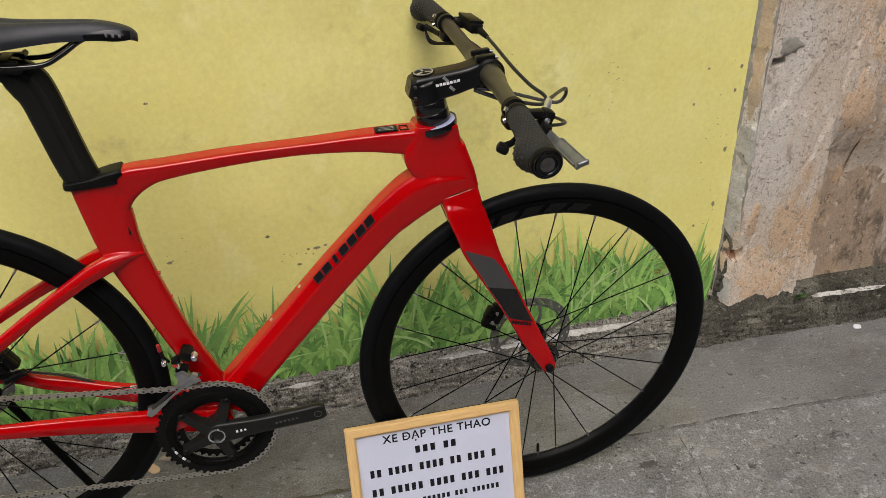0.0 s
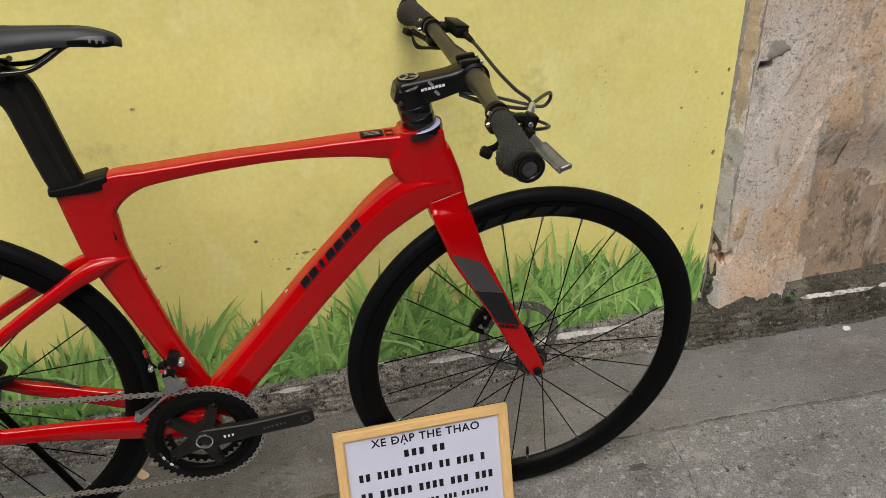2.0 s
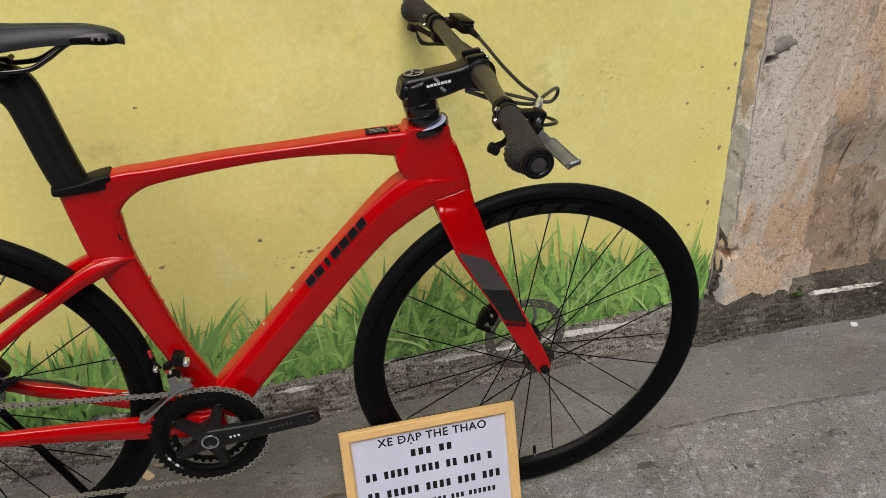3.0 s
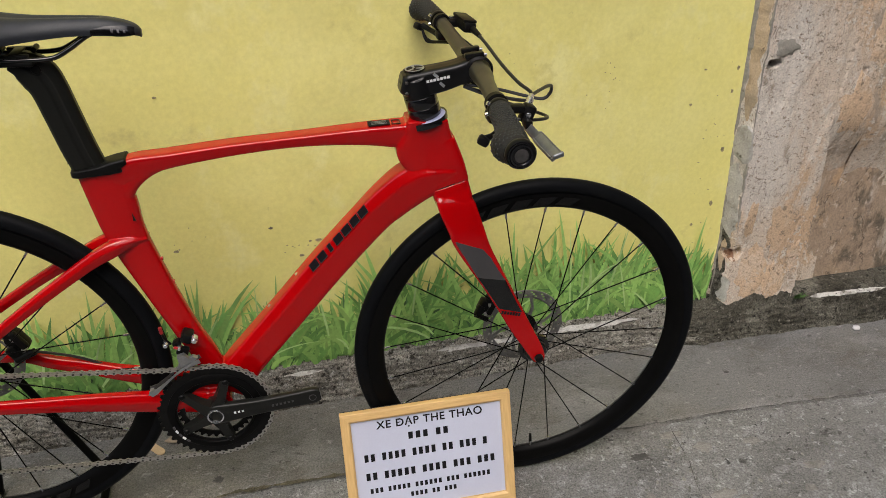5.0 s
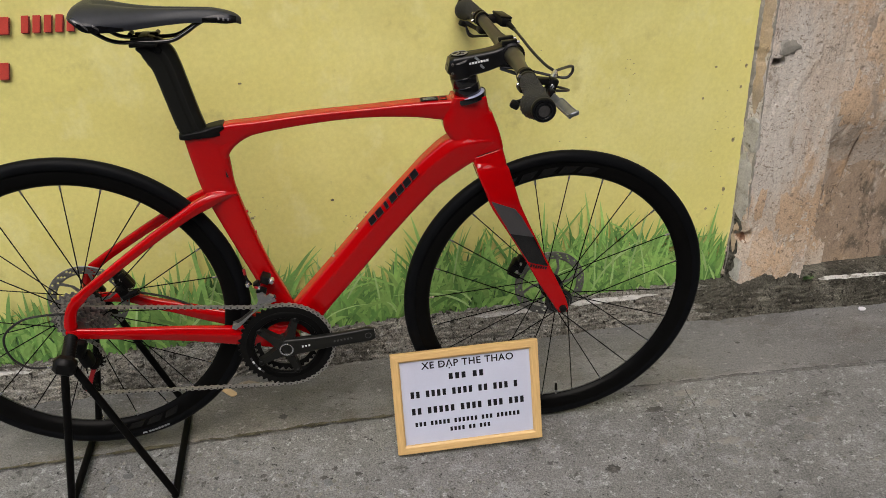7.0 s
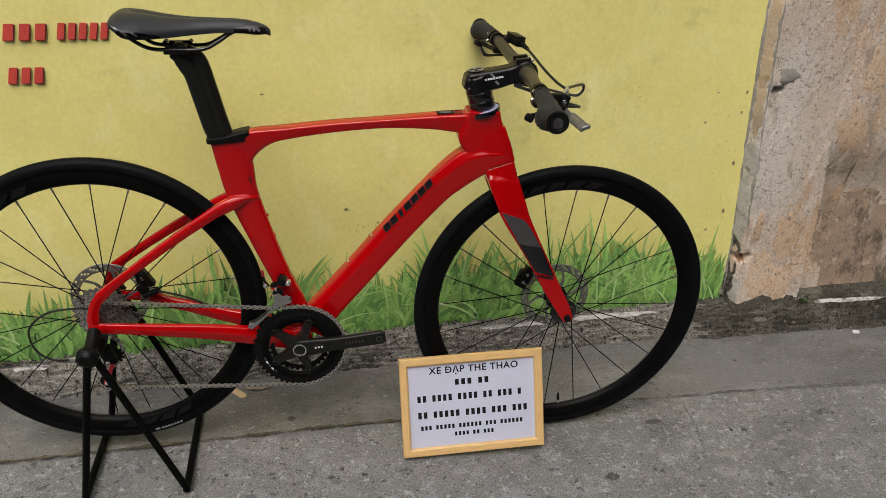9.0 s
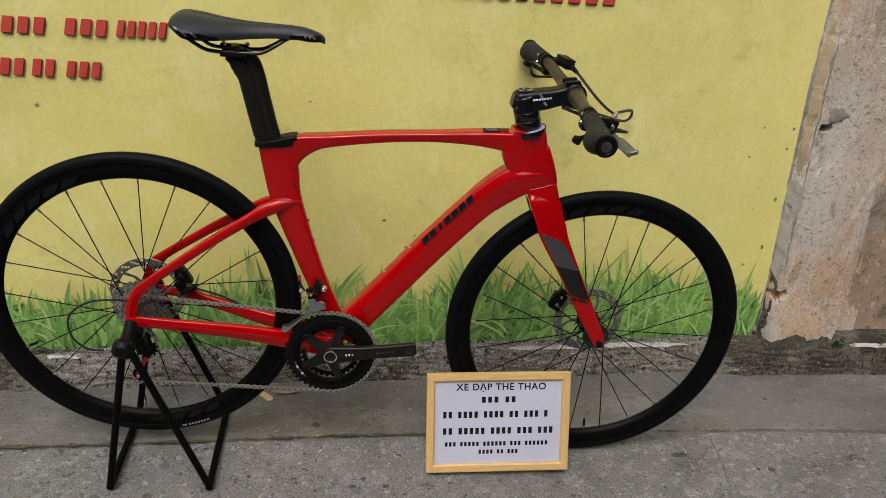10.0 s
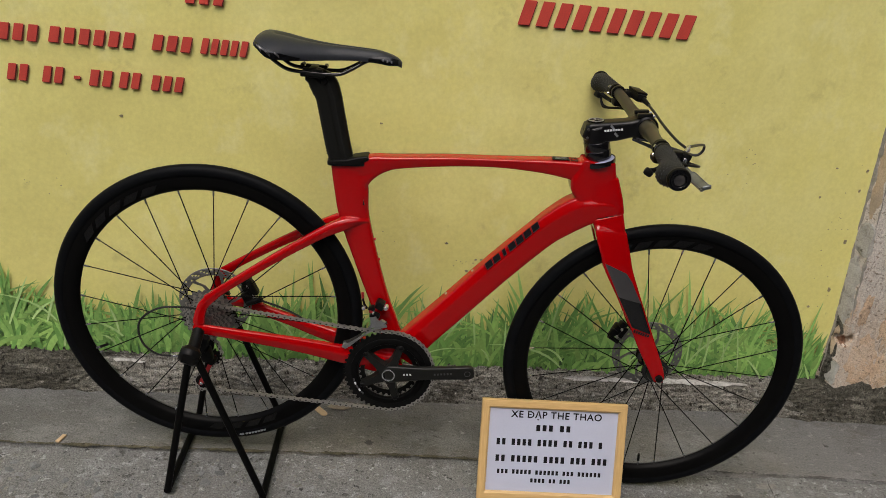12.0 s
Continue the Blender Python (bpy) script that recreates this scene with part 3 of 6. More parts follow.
def strip_edge(u):
    line = between(((-4.5, -0.08), (-1.449, 0.006), (-1.272, 0.010), (-0.761, 0.033), (-0.532, 0.045), (0.217, 0.057), (0.568, 0.060), (0.950, 0.052), (3.2, 0.045)), u)
    return line + 0.003 * fbm(u * 5, 1.0, 0.0) + 0.004 * fbm(u * 22, 4.0, 0.0)


def strip_face(u, w):
    """The trowelled strip along the wall; w from its ragged edge (0) to the wall (1)."""
    e = strip_edge(u)
    y = e + (0.42 + 0.056 * u - e) * w
    z = (0.0005 if w > 0.03 else -0.014 + 0.48 * w) + 0.0016 * fbm(u * 6, y * 6, 7.0)
    return (u, y, z)


rough_sheet("pavement", STRIP, -4.5, 3.2, 0.0, 1.0, 0.0125, strip_face, "smooth trowelled cement strip along the wall", None)

# old white paint left along the fillet
for u0, u1, w0, w1, sd in ((-1.295, -1.212, 0.37, 0.45, 1.0), (-0.470, -0.375, 0.42, 0.48, 2.0), (-0.105, 0.165, 0.395, 0.480, 3.0), (0.172, 0.435, 0.395, 0.475, 3.5), (0.930, 1.160, 0.34, 0.42, 4.0), (1.175, 1.300, 0.33, 0.40, 5.0)):
    bm = bmesh.new()
    n = max(8, round((u1 - u0) / 0.008))
    rows = []
    for i in range(n + 1):
        u = u0 + (u1 - u0) * i / n
        taper = min(1, 12 * i / n + 0.1, 8 * (n - i) / n + 0.1)
        mid, half = (w0 + w1) / 2 + 0.03 * fbm(u * 7, sd, 0.0), (w1 - w0) / 2 * taper * (1 + 0.7 * fbm(u * 25, sd, 1.0) + 0.3 * fbm(u * 80, sd, 1.0))
        rows.append([Vector(kerb_face(u, max(mid + half * k, 0.02))) + Vector((0, -0.0022, 0.0022)) for k in (-1, -0.4, 0.2, 1)])
    vr = [[bm.verts.new(p) for p in r] for r in rows]
    for a, b in zip(vr, vr[1:]):
        for k in range(3):
            bm.faces.new((a[k], a[k + 1], b[k + 1], b[k]))
    tagged(part("paint_mark", bm, PAINT, None, "", 60, WALL), "strip of old white paint on the mortar fillet", "", "", "structure")

# flakes, paint rests and a bare brick on the pillar


def ribbon(name, material, w0, w1, lo, hi, label, ragged=0.003, lift=0.0016, along=corner, face=pillar_face):
    """A ragged upright band on the pillar; lo and hi: its sides, as distances from the line along."""
    bm = bmesh.new()
    rows = []
    n = round((w1 - w0) / 0.004)
    for i in range(n + 1):
        w = w0 + (w1 - w0) * i / n
        end = min(1, 6 * i / n + 0.15, 6 * (n - i) / n + 0.15)
        a = along(w) + lo + ragged * fbm(w * 30, lo * 90, 2.0)
        c = along(w) + hi + ragged * fbm(w * 36, hi * 90, 7.0)
        m = (a + c) / 2
        a, c = m + (a - m) * end, m + (c - m) * end
        rows.append([Vector(face(a + (c - a) * q / 5, w)) + Vector((-0.7, -0.7, 0)) * lift * (0 if q in (0, 5) else 1) for q in range(6)])
    vr = [[bm.verts.new(p) for p in r] for r in rows]
    for p, r in zip(vr, vr[1:]):
        for q in range(5):
            bm.faces.new((p[q], p[q + 1], r[q + 1], r[q]))
    return tagged(part(name, bm, material, None, "", 60, WALL), label, "", "", "structure")


# flank and corner: darker ragged bands at the edge, corner and foot
ribbon("dark_band", GREYPATCH, 0.10, 1.28, 0.0003, 0.0048, "dark edge along the pillar flank", 0.002)
ribbon("paint_rest", OCHRE, 0.595, 1.00, 0.0055, 0.0165, "old ochre paint on the pillar flank", 0.002)
ribbon("dark_band", GREYPATCH, 0.56, 0.98, 0.0180, 0.0235, "grey band at the pillar corner", 0.003)
ribbon("plaster_flake", CHALK, 0.285, 0.485, 0.0020, 0.0175, "whitish flaking plaster on the pillar flank", 0.004, 0.003)
ribbon("dark_band", GREYPATCH, 0.30, 0.50, 0.0175, 0.0225, "grey band at the pillar corner", 0.003)
ribbon("plaster_flake", CHALK, 0.490, 0.585, 0.0020, 0.0270, "whitish flaking plaster on the pillar corner", 0.006, 0.0035)
ribbon("dark_band", DARKMORTAR, 0.085, 0.33, 0.0003, 0.0125, "dark foot of the pillar flank", 0.004, 0.0012)
ribbon("plaster_flake", CHALK, 0.105, 0.175, 0.0080, 0.0240, "whitish flaking plaster at the pillar foot", 0.006)
ribbon("dark_band", GREYPATCH, 0.125, 0.47, 0.008, 0.026, "grey dirty streak beside the pillar", 0.008, 0.0012, pillar_right, east_face)
ribbon("paint_rest", OCHRE, 0.185, 0.275, 0.0040, 0.0110, "old ochre paint on the pillar flank", 0.002)
rough_sheet("dark_band", DARKMORTAR, 0.604, 0.900, 0.0, 1.0, 0.004,
            lambda u, k: tuple(Vector(pillar_face(u, 0.062 + k * (0.044 + 0.018 * fbm(u * 14, 2.0, 6.0) + 0.010 * fbm(u * 45, 2.0, 6.0)))) + Vector((-0.0032, -0.0022 * (1 - k ** 6), 0))),
            "dark mossy dirt along the pillar foot", WALL)
LIFT = (0, -0.0016, 0)
ORANGE = layered("orange_plaster_rest", (0.600, 0.440, 0.300), [((0.630, 0.505, 0.385), 16.0, 0.48, 0.12, ONE), ((0.300, 0.230, 0.165), 85.0, 0.56, 0.06, ONE), ((0.160, 0.125, 0.092), 130.0, 0.60, 0.05, ONE)], bump=0.008, bscale=130, grain=0.3)
for cu, cw, ru, rw, sd in ((0.735, 0.180, 0.044, 0.070, 31.0), (0.805, 0.150, 0.036, 0.050, 32.0), (0.790, 0.300, 0.034, 0.075, 37.0), (0.700, 0.335, 0.014, 0.050, 33.0), (0.850, 0.215, 0.016, 0.040, 34.0), (0.922, 0.610, 0.042, 0.075, 35.0), (0.958, 0.790, 0.032, 0.080, 36.0)):
    patch("plaster_rest", ORANGE, cu, cw, ru, rw, (0, -0.0012, 0), pillar_face, "orange rest of old plaster on the pillar", WALL, sd)
for name, material, cu, cw, ru, rw, sd in (("mortar_patch", GREYPATCH, 0.688, 0.768, 0.030, 0.020, 6.0), ("brick_spot", BRICK, 0.675, 0.234, 0.010, 0.012, 10.0)):
    patch(name, material, cu, cw, ru, rw, LIFT, pillar_face, "worn patch on the weathered pillar", WALL, sd)

# stains and spills on the ground


def floor_face(u, w):
    return (u, w, max(ground_h(u, w), 0.0005 if w > 0.06 + 0.018 * u else -1))


for name, material, x, y, rx, ry, sd in (("stain", STAIN, 0.275, -0.021, 0.022, 0.010, 1.0), ("stain", STAIN, -0.617, 0.092, 0.010, 0.010, 2.0), ("stain", STAIN, 0.103, -0.198, 0.016, 0.013, 3.0), ("stain", STAIN, -0.530, -0.118, 0.008, 0.005, 4.0),
                                         ("stain", STAIN, -0.505, -0.095, 0.006, 0.006, 5.0), ("stain", STAIN, -0.455, -0.120, 0.008, 0.005, 6.0), ("stain", STAIN, 0.610, 0.200, 0.006, 0.004, 7.0), ("stain", STAIN, -0.660, -0.090, 0.007, 0.005, 8.0),
                                         ("spill", PALE, 0.545, -0.027, 0.020, 0.012, 9.0), ("spill", PALE, 0.406, -0.153, 0.030, 0.012, 10.0), ("spill", PALE, 0.440, -0.175, 0.012, 0.012, 11.0), ("spill", PALE, 0.428, -0.020, 0.018, 0.016, 12.0),
                                         ("spill", PALE, 0.640, -0.120, 0.026, 0.010, 13.0), ("spill", PALE, 0.590, -0.180, 0.014, 0.010, 14.0), ("spill", PALE, 0.375, 0.030, 0.030, 0.010, 15.0), ("spill", PALE, 0.250, -0.130, 0.010, 0.012, 16.0)):
    patch(name, material, x, y, rx, ry, (0, 0, 0.0012), floor_face, "flat mark on the worn alley ground", None, sd)


# dark mossy joint along the edge of the strip, wider where crumbs have filled it
def seam(line, half, label, material):
    """A thin ragged band on the ground along line, a list of (x, y, z)."""
    bm = bmesh.new()
    vr = []
    for i, (x, y, z) in enumerate(line):
        a, b = line[max(i - 1, 0)], line[min(i + 1, len(line) - 1)]
        d = Vector((b[0] - a[0], b[1] - a[1], 0)).normalized()
        h = half * max(0.15, 0.6 + 1.1 * fbm(x * 16, y * 16, 2.0) + 0.6 * fbm(x * 70, y * 70, 4.0)) * min(1, 0.2 + i / 6, 0.2 + (len(line) - 1 - i) / 6)
        vr.append([bm.verts.new((x - d.y * h * k, y + d.x * h * k, z)) for k in (-1, 1)])
    for a, c in zip(vr, vr[1:]):
        bm.faces.new((a[0], a[1], c[1], c[0]))
    return tagged(part("joint", bm, material, None, "", 0), label, "", "", "structure")


JOINT = layered("mossy_joint_dirt", (0.075, 0.068, 0.045), [((0.125, 0.113, 0.072), 30.0, 0.50, 0.12, ONE), ((0.038, 0.034, 0.024), 60.0, 0.55, 0.06, ONE)], bump=0.006, grain=0.4)
seam([(u, strip_edge(u) + 0.004 + 0.002 * fbm(u * 30, 3.0, 1.0), 0.0032) for u in (-1.9 + 0.006 * i for i in range(310))], 0.0050, "dark mossy joint along the edge of the cement strip", JOINT)
seam([(u, strip_edge(u) + 0.003 + 0.002 * fbm(u * 30, 3.0, 1.0), 0.0032) for u in (-0.04 + 0.006 * i for i in range(230))], 0.0022, "thin dark joint along the edge of the cement strip", STAIN)
crack = [(0.384, 0.052), (0.381, 0.020), (0.380, -0.005), (0.377, -0.030), (0.375, -0.055), (0.367, -0.088), (0.360, -0.117), (0.352, -0.160)]
seam([(p.x + 0.002 * fbm(p.y * 60, 3.0, 1.0), p.y, ground_h(p.x, p.y) + 0.0022) for p in (Vector(v) for v in spline([(x, y, 0) for x, y in crack], 6))], 0.0013, "thin crack across the rough concrete", STAIN)

# chips and spots in the yellow wall


FLECK = layered("fleck_in_limewash", (0.36, 0.32, 0.16), [((0.24, 0.21, 0.12), 60.0, 0.50, 0.1, ONE)], bump=0.003)
CHIP = layered("chip_in_limewash", (0.30, 0.26, 0.14), [((0.17, 0.15, 0.095), 60.0, 0.50, 0.1, ONE), ((0.55, 0.49, 0.24), 90.0, 0.58, 0.05, ONE)], bump=0.003)
k = 0
for u, w, ru, rw in ((-0.364, 0.407, 0.007, 0.0025), (-0.402, 0.373, 0.005, 0.0025), (-0.346, 0.411, 0.004, 0.002), (-0.382, 0.406, 0.003, 0.002), (0.607, 0.517, 0.004, 0.006), (0.605, 0.374, 0.004, 0.007), (0.497, 0.638, 0.003, 0.003), (0.605, 0.716, 0.003, 0.005),
                     (0.600, 0.662, 0.003, 0.004), (0.520, 0.718, 0.003, 0.002), (0.560, 0.320, 0.004, 0.003), (-0.648, 0.747, 0.004, 0.002), (-0.656, 0.418, 0.005, 0.003), (-1.245, 0.719, 0.004, 0.003),
                     (-0.462, 0.448, 0.004, 0.003)):
    k += 1
    patch("chip", CHIP, u, w, ru, rw, (0, -0.0016, 0), wall_face, "small dark chip in the yellow limewash", WALL, 20.0 + k)

rng = random.Random(23)
for cu, cw, su, sw, n_ in ((-0.40, 0.395, 0.030, 0.012, 9), (0.30, 0.700, 0.030, 0.030, 12), (0.52, 0.560, 0.050, 0.050, 9), (0.585, 0.460, 0.018, 0.110, 10), (-1.40, 0.560, 0.060, 0.040, 8), (0.10, 0.640, 0.060, 0.060, 6), (-0.62, 0.43, 0.030, 0.020, 5)):
    bm = bmesh.new()
    for i in range(n_):
        u, w, r = rng.gauss(cu, su), rng.gauss(cw, sw), rng.uniform(0.0010, 0.0024)
        if u > 0.608:
            continue
        rings = [[Vector(wall_face(u + r * k * (1 + 0.4 * fbm(3 * math.cos(a), 3 * math.sin(a), u * 50)) * math.cos(a), w + 0.7 * r * k * math.sin(a))) + Vector((0, -0.0010 if k < 1 else 0.0002, 0)) for a in (2 * math.pi * q / 8 for q in range(8))] for k in (1.0, 0.7)]
        vr = skin(bm, rings, cap=False)
        bm.faces.new(vr[-1])
    tagged(part("flecks", bm, FLECK, None, "", 0, WALL), "small dark flecks in the yellow limewash", "flecks", "", "stuff")

# pebbles of the worn concrete, standing a little proud of it
rng = random.Random(11)
bm = bmesh.new()
made_ = 0
while made_ < 1500:
    x, y = rng.uniform(-1.75, 1.1), rng.uniform(-0.42, 0.02)
    if fbm(x * 4.5, y * 7, 9.0) + 0.25 * (x < -0.55) - 0.1 * (x > 0) < rng.uniform(0.0, 0.45) or y > strip_edge(x) - 0.02:
        continue
    made_ += 1
    r = rng.uniform(0.0022, 0.0062) * (1.25 if rng.random() < 0.12 else 1)
    st, an = rng.uniform(0.6, 1.0), rng.uniform(0, 3.14)
    z0 = ground_h(x, y)
    ring0, ring1 = [], []
    for q in range(7):
        a = 2 * math.pi * q / 7
        e = rng.uniform(0.75, 1.15)
        px_, py_ = r * e * math.cos(a), r * e * st * math.sin(a)
        X, Y = px_ * math.cos(an) - py_ * math.sin(an), px_ * math.sin(an) + py_ * math.cos(an)
        ring0.append(bm.verts.new((x + X, y + Y, z0 - 0.002)))
        ring1.append(bm.verts.new((x + 0.7 * X, y + 0.7 * Y, z0 + r * 0.30)))
    for q in range(7):
        bm.faces.new((ring0[q], ring0[(q + 1) % 7], ring1[(q + 1) % 7], ring1[q]))
    bm.faces.new(ring1)
tagged(part("pebbles", bm, AGGREGATE, None, "", 0), "worn pebbles showing in the rough concrete", "pebbles", "", "stuff")


bm = bmesh.new()
made_ = 0
while made_ < 170:
    x, y = rng.uniform(-1.75, -0.35), rng.uniform(-0.46, -0.02)
    if rng.random() < (x + 1.2) * 0.9 or y > strip_edge(x) - 0.05:
        continue
    made_ += 1
    r, st, an = rng.uniform(0.006, 0.015), rng.uniform(0.55, 0.95), rng.uniform(0, 3.14)
    z0 = ground_h(x, y)
    rings = []
    shape = [rng.uniform(0.78, 1.15) for q in range(10)]
    for k, lift in ((1.0, -0.003), (0.86, r * 0.10), (0.55, r * 0.16)):
        ring = []
        for q in range(10):
            a = 2 * math.pi * q / 10
            px_, py_ = k * r * shape[q] * math.cos(a), k * r * shape[q] * st * math.sin(a)
            ring.append((x + px_ * math.cos(an) - py_ * math.sin(an), y + px_ * math.sin(an) + py_ * math.cos(an), z0 + lift))
        rings.append(ring)
    skin(bm, rings)
tagged(part("stones", bm, STONE, None, "", 50), "flat worn grey stones set in the rough concrete", "stones", "", "stuff")


# ---- the bicycle ----
bike = thing("bicycle", "red flat-bar road bicycle with black wheels on a rear stand", "bicycle",
             m=Matrix.Translation((0.007, 0.006, -0.0123)) @ pose(0, 0, 0, 0, 0, -1.5) @ pose(0, 0, 0, 0.2, -0.2, 0) @ Matrix.Scale(1.01, 4))
FRONT, REAR, CRANK = (0.000, 0.0, 0.343), (-0.981, 0.0, 0.384), (-0.5835, 0.0, 0.299)

bm = bmesh.new()
# top tube
loft(bm, [(-0.700, 0, 0.731, 0.018, 0.016), (-0.650, 0, 0.7475, 0.0195, 0.017), (-0.600, 0, 0.7578, 0.0132, 0.018), (-0.500, 0, 0.7697, 0.0104, 0.018), (-0.400, 0, 0.7762, 0.0098, 0.018),
          (-0.310, 0, 0.7780, 0.0145, 0.020), (-0.250, 0, 0.7755, 0.0200, 0.022), (-0.200, 0, 0.7725, 0.0245, 0.023)], SLAB)
# gusset under the top tube at the seat tube
loft(bm, [(-0.680, 0, 0.688, 0.018, 0.0125), (-0.661, 0, 0.720, 0.0140, 0.0135), (-0.630, 0, 0.742, 0.0100, 0.0140), (-0.590, 0, 0.7535, 0.0060, 0.0140), (-0.555, 0, 0.758, 0.0040, 0.0140)], OVAL)
# seat tube
loft(bm, [(-0.6975, 0, 0.748, 0.036, 0.015), (-0.6885, 0, 0.690, 0.0350, 0.015), (-0.679, 0, 0.630, 0.0310, 0.015), (-0.6450, 0, 0.525, 0.0250, 0.015), (-0.6150, 0, 0.443, 0.0218, 0.016),
          (-0.588, 0, 0.375, 0.022, 0.020), (-0.583, 0, 0.310, 0.030, 0.026)], OVAL)
# down tube
loft(bm, [(-0.5586, 0, 0.3194, 0.034, 0.030), (-0.5236, 0, 0.3679, 0.0315, 0.027), (-0.4475, 0, 0.4564, 0.0308, 0.024), (-0.3693, 0, 0.5482, 0.0305, 0.023), (-0.2954, 0, 0.6286, 0.0303, 0.023),
          (-0.2618, 0, 0.6601, 0.0325, 0.0255), (-0.2220, 0, 0.6895, 0.0340, 0.0285), (-0.1850, 0, 0.7010, 0.0270, 0.0290), (-0.1560, 0, 0.7060, 0.0160, 0.0275)], DOWN)
# head tube, deep from front to back
loft(bm, [(-0.2005, 0, 0.801, 0.0320, 0.0275), (-0.2020, 0, 0.780, 0.0385, 0.0245), (-0.2035, 0, 0.755, 0.0470, 0.0240), (-0.1985, 0, 0.730, 0.0460, 0.0240), (-0.1850, 0, 0.712, 0.0420, 0.0240)], FACET, level=True)
loft(bm, [(-0.1860, 0, 0.758, 0.0318, 0.0240), (-0.1710, 0, 0.719, 0.0318, 0.0262), (-0.1635, 0, 0.6890, 0.0325, 0.0270)], FACET)
# bottom bracket shell
lathe(bm, [(0.029, -0.036), (0.029, 0.036)], 24, False, CRANK)
for s in (-1, 1):
    # seat stay with its dropout, then the chain stay
    loft(bm, [(-0.649, 0.006 * s, 0.628, 0.003, 0.006), (-0.676, 0.012 * s, 0.6265, 0.0085, 0.010), (-0.705, 0.019 * s, 0.618, 0.0130, 0.011), (-0.745, 0.027 * s, 0.5985, 0.0115, 0.010), (-0.830, 0.045 * s, 0.546, 0.0098, 0.008),
              (-0.925, 0.062 * s, 0.480, 0.0092, 0.007), (-0.968, 0.069 * s, 0.447, 0.0105, 0.006)], STAY)
    loft(bm, [(-0.952, 0.068 * s, 0.459, 0.0100, 0.006), (-0.974, 0.070 * s, 0.436, 0.0105, 0.006), (-0.984, 0.071 * s, 0.405, 0.0115, 0.006), (-0.985, 0.071 * s, 0.372, 0.0135, 0.006)], STAY)
    low = [(-0.900, 0.066, 0.368, 0.0122, 0.008), (-0.780, 0.054, 0.349, 0.0160, 0.010), (-0.680, 0.042, 0.327, 0.0205, 0.012), (-0.600, 0.026, 0.304, 0.024, 0.014)]
    if s > 0:
        low = [(-0.905, 0.066, 0.373, 0.0120, 0.008), (-0.863, 0.062, 0.358, 0.0125, 0.009), (-0.815, 0.058, 0.346, 0.0135, 0.010), (-0.766, 0.052, 0.332, 0.0150, 0.010), (-0.714, 0.046, 0.320, 0.0170, 0.012), (-0.600, 0.026, 0.302, 0.022, 0.014)]
    loft(bm, [(x, y * s, z, a, b) for x, y, z, a, b in [(-0.996, 0.071, 0.380, 0.0105, 0.006), (-0.960, 0.070, 0.376, 0.0110, 0.006)] + low], STAY)
frame_part = blend(part("frame", bm, RED, bike, "glossy red carbon frame"), 0.0015, 1)

# lettering on the down tube as slanted plain bars with a pale edge, and the small label on the top tube
d = Vector((0.676, 0, 0.737))
nrm = Vector((-0.737, 0, 0.676))
for k in range(7):
    c = Vector((-0.3940, 0, 0.5475)) + d * (0.0092 + 0.0208 * k)
    w = 0.0098 if k != 2 else 0.0050
    for grow, sink, deep, m_ in ((0.0012, 0.0016, 0.0008, GREY), (0.0, 0.0, 0.0013, INK)):
        bm = bmesh.new()
        low, high = nrm * (0.0020 - sink) + Vector((0, -0.0234, 0)), nrm * 0.0145 + Vector((0, -0.0226, 0))
        q = [c + low - d * (w + grow), c + low + d * (w - 0.003), c + high + d * (w + 0.002), c + high - d * (w - 0.005 + grow)]
        out = Vector((0, -1, 0)) * deep + nrm * 0.0004
        f0, f1 = [bm.verts.new(v) for v in q], [bm.verts.new(v + out) for v in q]
        bm.faces.new(f0)
        bm.faces.new(f1[::-1])
        for i in range(4):
            bm.faces.new((f0[i], f1[i], f1[(i + 1) % 4], f0[(i + 1) % 4]))
        part("decal", bm, m_, frame_part, smooth=0)
bm = bmesh.new()
box(bm, (-0.276, -0.006, 0.7962), (0.034, 0.020, 0.0014), 0.0, pose(0, 0, 0, 0, -2, 0))
part("label_plate", bm, INK, frame_part)
for dx_, sx_, dy_, sy_ in ((0.021, 0.001, 0, 0.018), (0.033, 0.001, 0, 0.018), (0.027, 0.012, -0.0085, 0.001), (0.027, 0.012, 0.0085, 0.001)):
    bm = bmesh.new()
    box(bm, (-0.276 + dx_, -0.006 + dy_, 0.7966), (sx_, sy_, 0.0014), 0.0, pose(0, 0, 0, 0, 1, 0))
    part("label_line", bm, INK, frame_part)
for k in range(3):
    bm = bmesh.new()
    box(bm, (-0.276, -0.011 + 0.005 * k, 0.7968), (0.024, 0.0010, 0.0010), 0.0, pose(0, 0, 0, 0, -2, 0))
    part("print_bar", bm, ALLOY, frame_part)
for x, z in ((-0.4745, 0.4715), (-0.4235, 0.5300)):
    bm = bmesh.new()
    lathe(bm, [(0.003, -0.002), (0.003, 0.002)], 12, False)
    part("bottle_bolt", bm, STEEL, frame_part, m=Matrix.Translation((x, 0, z + 0.001)) @ pose(0, 0, 0, 90, 0, 0) @ pose(0, 0, 0, 0, 0, 41))
for x, z in ((-0.638, 0.585), (-0.6265, 0.540)):
    bm = bmesh.new()
    lathe(bm, [(0.003, -0.002), (0.003, 0.002)], 12, False)
    part("bottle_bolt", bm, RED, frame_part, m=Matrix.Translation((x + 0.003, 0, z)) @ pose(0, 0, 0, 0, 0, 90))

bm = bmesh.new()
plate(bm, [(-0.6635, 0.6642), (-0.6595, 0.6642), (-0.6635, 0.6772)], -0.0162, -0.0140)
part("cable_port", bm, BLACK, frame_part, "small black plug in the seat tube")

